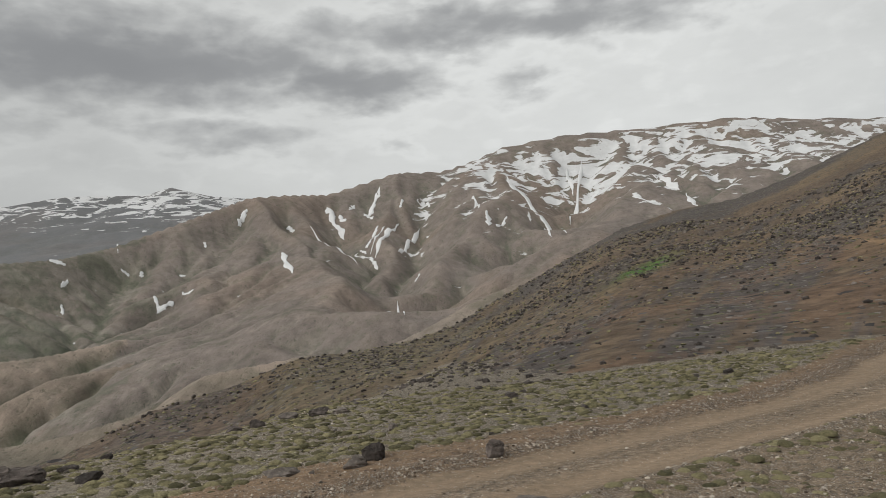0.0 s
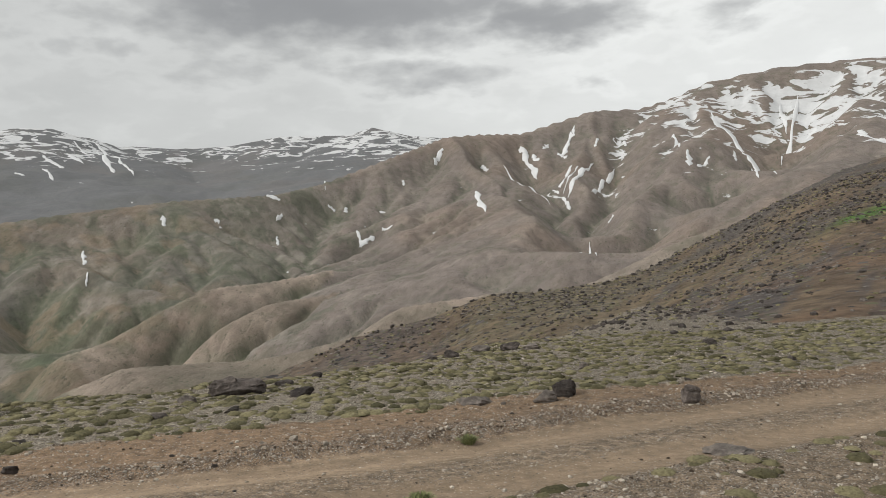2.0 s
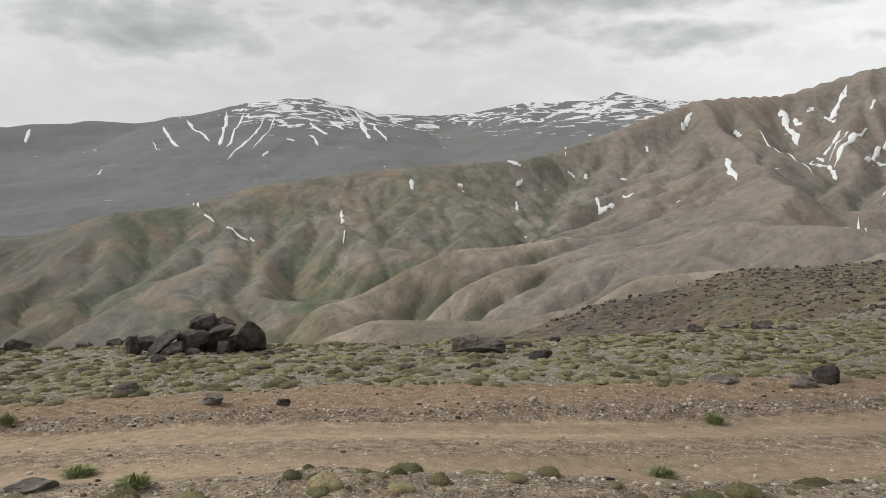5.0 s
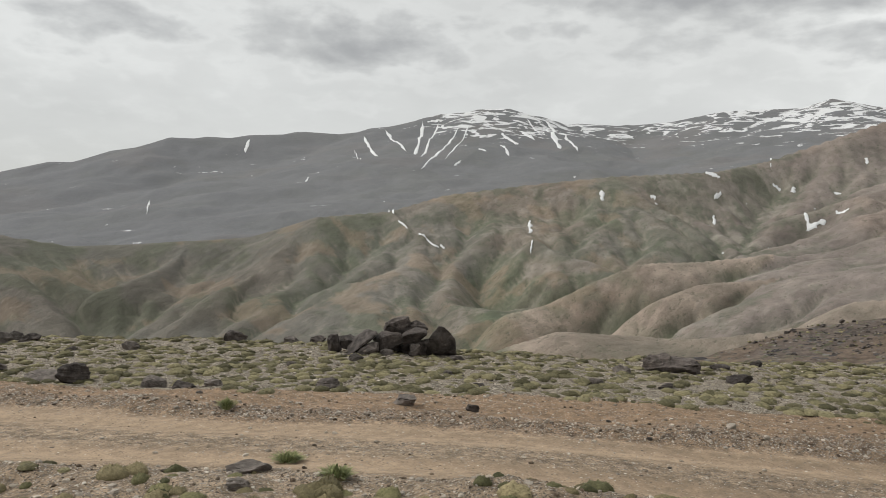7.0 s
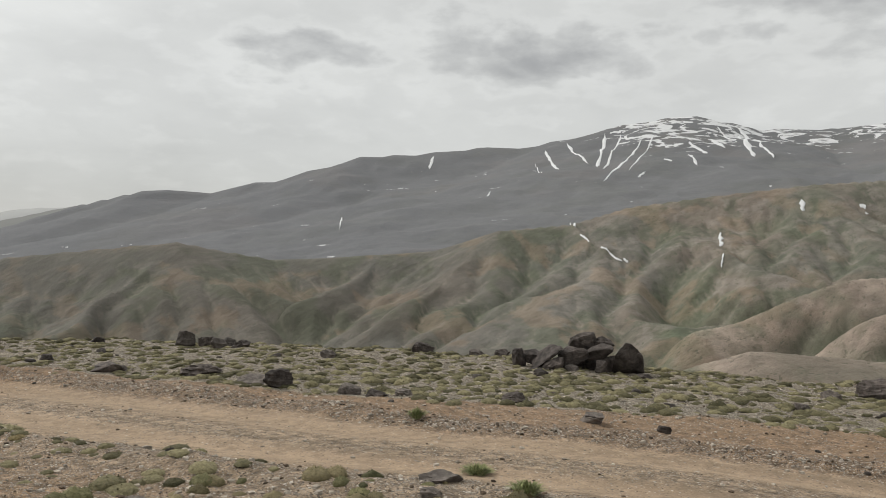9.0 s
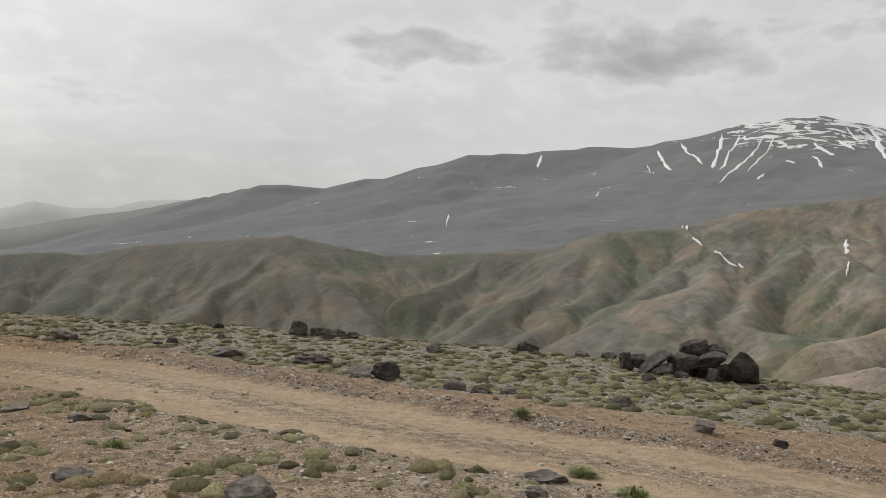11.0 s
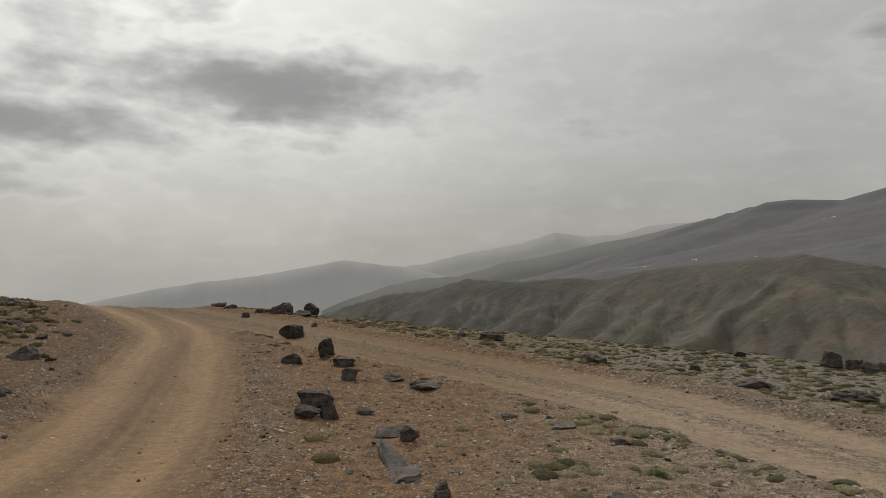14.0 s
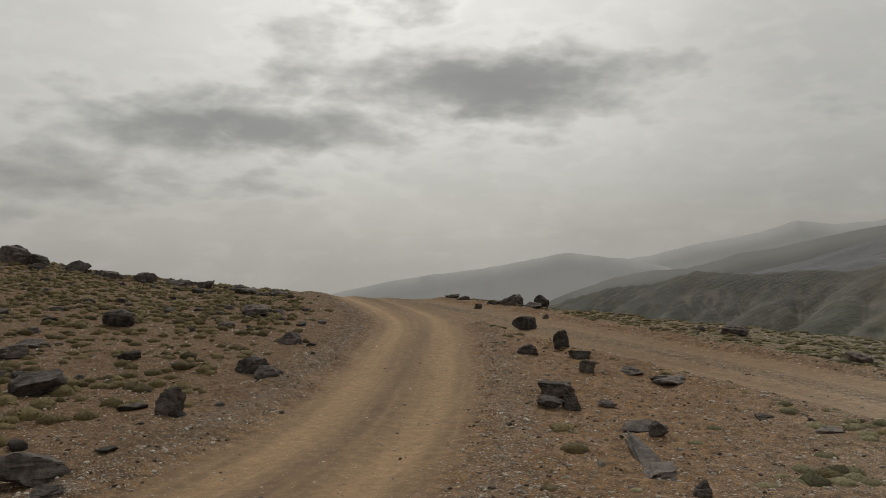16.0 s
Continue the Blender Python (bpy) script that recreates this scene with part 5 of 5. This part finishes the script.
side_of = line_gap(spots[:, 0], spots[:, 1], ROAD_LEFT)[1]
upslope = (side_of != line_gap(np.array([-9.0]), np.array([-3.0]), ROAD_LEFT)[1][0]) & (np.degrees(np.arctan2(-spots[:, 0], spots[:, 1])) > 112)
tall = upslope.copy()
upslope = upslope | (spots[:, 1] < 9.0 * gnoise(spots[:, 0] / 0.4, spots[:, 1] / 0.4, 909) - 3.0)
for name, chosen, mat, lo, hi, label in (("scrub", ~upslope, MAT_SAGE, 0.12, 0.34, "dry grey-green cushion scrub covering the stony ground"),
                                         ("slope_scrub", upslope, MAT_BROWN, 0.17, 0.46, "brown cushion scrub dotted over the stony ground")):
    places = [(spots[i, 0], spots[i, 1], heights[i] - 0.01, rng.uniform(0, 6.28), w, w * rng.uniform(0.20, 0.34) * (1.4 if tall[i] else 0.9)) for i in order[NEAR_SHRUBS:] if chosen[i] for w in ((lo + (hi - lo) * rng.uniform(0, 1) ** 1.5) * (1.0 if tall[i] or name == "scrub" else 0.75),)]
    close = [q for q in places if math.hypot(q[0], q[1]) < 15.5]
    rest = [q for q in places if math.hypot(q[0], q[1]) >= 15.5]
    for shapes, some in ((fine_hummocks, close), (coarse_hummocks, rest)):
        tagged(new(name, join_copies(name, shapes, some, mat, 75)), label, "scrub", kind="stuff")


# stones on the ground
def keep_gravel(x, y, rng):
    d1, beyond, d2 = beyond_track(x, y)
    r, b = np.hypot(x, y), np.degrees(np.arctan2(-x, y))
    rim = np.interp(b, RIM[:, 0], RIM[:, 1])
    p = np.where(beyond, 0.35, 0.45) + (0.4 + 1.6 * beyond * smooth(-3, 2, y)) * np.exp(-((d1 - 1.7) / 0.2) ** 2) + 0.4 * np.exp(-((d2 - 1.9) / 0.4) ** 2)
    p = p * np.where((d1 < 1.4) | (d2 < 1.4), np.where(d1 < 0.45, 0.3, 0.06), 1.0) * np.clip(1.2 + gnoise(x / 1.2, y / 1.2, 911), 0, 2) * 0.6
    return (rng.uniform(0, 1, x.shape) < p / (1 + (r / 16) ** 2)) & (r < rim + 1)


pebble_shapes = [(v * np.array([1, 0.8, 1]), f) for v, f in (rock_shape(1, 950 + k, 4, 0, 0.15) for k in range(9))]
for name, count, mat, lo, hi, label in (("gravel", 15500, MAT_PALE, 0.018, 0.075, "pale gravel strewn along the tracks"), ("rubble", 8000, MAT_EARTH, 0.018, 0.06, "dull brown rubble strewn over the ground")):
    at = scatter(rng, count, keep_gravel, 42)
    hz = land(at[:, 0], at[:, 1])
    size = lo + (hi - lo) * rng.uniform(0, 1, count) ** 3
    rows = [(x, y, z + s * 0.12, rng.uniform(0, 6.28), s, s * 0.3) for (x, y), z, s in zip(at, hz, size)]
    tagged(new(name, join_copies(name, pebble_shapes, rows, mat)), label, "gravel", kind="stuff")
at = scatter(rng, 80, keep_gravel, 26)
stone_meshes = [mesh_from("stone", *rock_shape(2, 970 + k, 7), MAT_GREY, 35) for k in range(8)]
pale_meshes = [mesh_from("stone", *rock_shape(2, 980 + k, 7), MAT_PALE, 35) for k in range(4)]
for k, (x, y) in enumerate(at):
    w = rng.uniform(0.05, 0.12) if k % 4 else rng.uniform(0.05, 0.11)
    ob = new("stone", stone_meshes[k % 8] if k % 4 else pale_meshes[k % 4 if k % 4 else (k // 4) % 4])
    ob.matrix_world = pose(x, y, ground_height(x, y) + w * 0.12, 0, 0, rng.uniform(0, 360)) @ Matrix.Diagonal((w / 2, w * 0.38, w * 0.24, 1))
    tagged(ob, "small grey stone on the gravel" if k % 4 else "small pale stone on the gravel", "stone", "loose stones")
for x, y, w in ((-4.53, 9.53, 0.16), (-4.05, 9.45, 0.10), (-4.85, 9.25, 0.09), (-2.75, 10.75, 0.10), (-7.72, -2.92, 0.13), (-9.9, -4.6, 0.14), (-13.2, -0.3, 0.1), (-11.4, 6.9, 0.08)):
    ob = new("stone", pale_meshes[int(w * 100) % 4])
    ob.matrix_world = pose(x, y, ground_height(x, y) + w * 0.12, 0, 0, w * 3000) @ Matrix.Diagonal((w / 2, w * 0.4, w * 0.3, 1))
    tagged(ob, "whitish stone lying beside the track", "stone", "white stones")


# rocks strewn through the scrub and up the slope
def keep_rocks(x, y, rng):
    d1, beyond, d2 = beyond_track(x, y)
    r, b = np.hypot(x, y), np.degrees(np.arctan2(-x, y))
    rim = np.interp(b, RIM[:, 0], RIM[:, 1])
    clump = gnoise(x / 2.6, y / 2.6, 921)
    p = np.where(beyond & (d1 > scrub_edge(x) - 0.2), 0.15 + 0.6 * np.maximum(clump, 0) + 0.35 * smooth(90, 108, b), 0.0)
    p = np.where((~beyond) & (d2 > 2.3) & (b > 118), 0.30 + 0.8 * np.maximum(clump, 0) + 0.5 * (r > rim - 6), p)
    return (rng.uniform(0, 1, x.shape) < p) & (r < rim + 0.5)


at = scatter(rng, 175, keep_rocks, 60)
loose = [mesh_from("stone", *rock_shape(3, 990 + k, 9, 0.06 * (k % 2)), MAT_ROCK if k % 3 else MAT_GREY, 32) for k in range(12)]
hz = land(at[:, 0], at[:, 1])
for k, (x, y) in enumerate(at):
    w = 0.12 + 0.34 * rng.uniform(0, 1) ** 2.2 + (0.10 if y < -12 else 0.0)
    ob = new("stone", loose[k % 12])
    ob.matrix_world = pose(x, y, hz[k] + w * 0.10, 0, rng.uniform(-8, 8), rng.uniform(0, 360)) @ Matrix.Diagonal((w / 2, w * rng.uniform(0.3, 0.45), w * rng.uniform(0.16, 0.32), 1))
    tagged(ob, "dark stone lying on the stony slope" if y < -8 else "dark stone lying among cushion scrub", "stone", "strewn stones")


# green herbs
def herb(x, y, wide, high, seed):
    rng = np.random.default_rng(seed)
    vs, fs, at = [], [], 0
    for _ in range(240):
        a, out = rng.uniform(0, 6.28), rng.uniform(0, 1) ** 0.7
        base = np.array([math.cos(a), math.sin(a), 0]) * wide * 0.22 * rng.uniform(0, 1)
        tip = np.array([math.cos(a) * out * wide / 2, math.sin(a) * out * wide / 2, high * rng.uniform(0.5, 1.0) * (1.1 - 0.5 * out)])
        side = np.array([-math.sin(a), math.cos(a), 0]) * wide * 0.016
        m = base * 0.45 + tip * 0.55 + np.array([0, 0, high * 0.12])
        vs.append(np.array([base - side * 0.5, base + side * 0.5, m + side, m - side, tip]))
        fs.append(np.array([[0, 1, 2], [0, 2, 3], [3, 2, 4]]) + at)
        at += 5
    ob = new("green_herb", mesh_from("green_herb", np.vstack(vs), np.vstack(fs), MAT_GREEN))
    ob.matrix_world = pose(x, y, ground_height(x, y) - 0.01)
    return tagged(ob, "small bushy green herb growing beside the track", "plant", "green herbs")


for k, (x, y, w, h) in enumerate(((-2.35, 10.3, 0.40, 0.17), (-9.45, 5.25, 0.38, 0.17), (-8.6, 0.1, 0.4, 0.1), (-6.6, 4.3, 0.45, 0.12), (-5.3, 3.9, 0.4, 0.12), (-2.2, 7.4, 0.4, 0.12))):
    herb(x, y, w, h, 1000 + k)


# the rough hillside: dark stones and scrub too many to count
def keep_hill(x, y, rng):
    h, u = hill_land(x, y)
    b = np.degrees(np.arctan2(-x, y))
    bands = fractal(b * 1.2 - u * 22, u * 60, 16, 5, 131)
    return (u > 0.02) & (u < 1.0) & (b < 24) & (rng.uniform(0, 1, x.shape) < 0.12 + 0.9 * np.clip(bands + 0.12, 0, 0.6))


at = scatter(rng, 13000, keep_hill, 190)
hz = land(at[:, 0], at[:, 1])
far = np.hypot(at[:, 0], at[:, 1])
rows = [(x, y, z, rng.uniform(0, 6.28), s, s * 0.4) for (x, y), z, s in zip(at, hz, (0.08 + 0.38 * rng.uniform(0, 1, len(at)) ** 2) * (0.6 + far / 110))]
tagged(new("hillside_rubble", join_copies("hillside_rubble", [rock_shape(1, 1100 + k, 4, 0, 0.2) for k in range(9)], rows[:4500], MAT_ROCK)), "dark rubble scattered over the brown hillside", "rubble", kind="stuff")
tagged(new("hillside_stones", join_copies("hillside_stones", [rock_shape(1, 1120 + k, 4, 0, 0.2) for k in range(9)], rows[4500:8000], MAT_GREY)), "grey stones scattered over the brown hillside", "rubble", kind="stuff")
tagged(new("hillside_scrub", join_copies("hillside_scrub", [cushion_shape(1, 14, 1150 + k) for k in range(6)], rows[8000:], MAT_SAGE, 60)), "dull scrub dotted over the brown hillside", "scrub", kind="stuff")

# ---- snow left in the gullies: ends of each drift in plan, and its width ----
DRIFTS_A = [
    (201, 2094, 256, 1558, 19), (431, 2237, 301, 1751, 15), (386, 2222, 363, 2030, 14), (109, 1671, 108, 1607, 12), (151, 1667, 124, 1616, 7), (205, 1729, 204, 1684, 6),
    (232, 1680, 220, 1513, 9), (93, 1883, 95, 1704, 10), (-279, 2002, -224, 1853, 19), (-224, 1910, -247, 1966, 11), (-151, 2119, -174, 1954, 15), (-183, 1973, -159, 1936, 13),
    (-140, 1825, -153, 1678, 13), (-123, 1808, -145, 1646, 7), (-95, 1902, -131, 1616, 12), (-45, 1904, -84, 1619, 9), (-144, 1625, -125, 1564, 7), (-171, 1687, -155, 1656, 4),
    (-291, 1789, -166, 1550, 7), (-349, 1815, -326, 1764, 9),
]
DRIFTS_B = [
    (-311, 1538, -262, 1381, 13), (-39, 1414, -44, 1378, 5), (-212, 2031, -223, 1989, 10), (-24, 2062, -16, 2022, 9), (-85, 2040, -91, 1980, 7), (-448, 1832, -454, 1773, 13),
    (-896, 2169, -642, 1558, 11), (-500, 1668, -495, 1651, 7), (-706, 1424, -684, 1423, 10), (-495, 1345, -476, 1313, 6), (-479, 1312, -463, 1346, 9), (-455, 1369, -434, 1366, 6),
    (-618, 1510, -604, 1515, 6), (-584, 1523, -576, 1504, 8), (-664, 1388, -661, 1357, 5), (-635, 1305, -618, 1272, 7), (-68, 1186, -44, 886, 4), (415, 1622, 425, 1597, 10),
    (535, 1888, 539, 1711, 13), (408, 1601, 440, 1549, 12), (427, 2018, 400, 1982, 18), (543, 1673, 499, 1477, 14),
]
DRIFTS_C = [
    (-830, 1034, -793, 988, 8), (-740, 929, -718, 898, 3), (-1233, 1068, -997, 874, 6), (-966, 858, -932, 847, 3), (-901, 844, -857, 845, 4), (-860, 852, -850, 851, 3),
    (-796, 1192, -778, 1171, 9), (-732, 1254, -724, 1259, 8), (-2364, 1912, -1968, 1648, 14), (-2381, 2035, -1965, 1770, 12), (-2353, 2208, -1849, 1707, 17), (-2286, 2232, -1800, 1686, 11),
    (-2079, 2136, -1642, 1546, 10), (-2089, 2209, -1710, 1710, 8), (-2339, 2224, -2321, 2288, 24), (-1721, 1870, -1687, 1867, 9),
]
DRIFTS_D = [
    (-1626, 1660, -1644, 1708, 9), (-1806, 2077, -1617, 1896, 12), (-1897, 2184, -1780, 2135, 15), (-1897, 2298, -1788, 2237, 18), (-1955, 2528, -1645, 2207, 20), (-2038, 2502, -1851, 2373, 19),
    (-2065, 2648, -1765, 2401, 18), (-1768, 2399, -1582, 2219, 12), (-2745, 1635, -2618, 1545, 14), (-1977, 889, -1638, 732, 6), (-1811, 1269, -1744, 1213, 6), (-2182, 1722, -1868, 1498, 7),
    (-664, 1377, -661, 1368, 8), (-711, 1422, -689, 1421, 10),
]


def snow_patch(x0, y0, x1, y1, wide, seed):
    """A drift lying along the fall of the slope: ragged, thick in the middle, feathering out at its rim."""
    rng = np.random.default_rng(seed)
    long = math.hypot(x1 - x0, y1 - y0)
    ux, uy = (x1 - x0) / max(long, 1), (y1 - y0) / max(long, 1)
    r = math.hypot(x0, y0)
    wide *= 0.9 + 0.5 * abs(ux * y0 - uy * x0) / r          # drifts across the slope reach further up it
    n, m = 26, 7
    t = np.linspace(-0.04, 1.04, n)[:, None]
    w = np.linspace(-1, 1, m)[None, :]
    taper = np.sqrt(np.clip(1 - (2 * t - 1) ** 6, 0.02, 1)) * (0.75 + 0.9 * gnoise(t * 4.0 + seed, t * 0 + 0.3, seed))
    left, right = 1 + 1.1 * gnoise(t * 9 + seed, t * 0 + 1.7, seed + 1), 1 + 1.1 * gnoise(t * 9 + seed, t * 0 + 2.7, seed + 2)
    off = w * np.where(w < 0, left, right) * taper * wide * 0.55 + 0.5 * wide * gnoise(t * 3 + seed, t * 0 + 5.1, seed + 3)
    x = x0 + t * (x1 - x0) - uy * off
    y = y0 + t * (y1 - y0) + ux * off
    z = land(x.ravel(), y.ravel()).reshape(n, m)
    rim = (np.abs(w) > 0.99) | (t < 0) | (t > 1)
    z = z + np.where(rim, -0.8, 1.6)
    idx = np.arange(n * m).reshape(n, m)
    quads = np.stack([idx[:-1, :-1], idx[1:, :-1], idx[1:, 1:], idx[:-1, 1:]], -1).reshape(-1, 4)
    ob = new("snow_patch", mesh_from("snow_patch", np.column_stack([x.ravel(), y.ravel(), z.ravel()]), quads, MAT_SNOW, 80))
    return tagged(ob, "old white snow drift lying in a mountain gully", "snow", "snow drifts")


for k, row in enumerate(DRIFTS_A + DRIFTS_B + DRIFTS_C + DRIFTS_D):
    snow_patch(*row, 1300 + 11 * k)
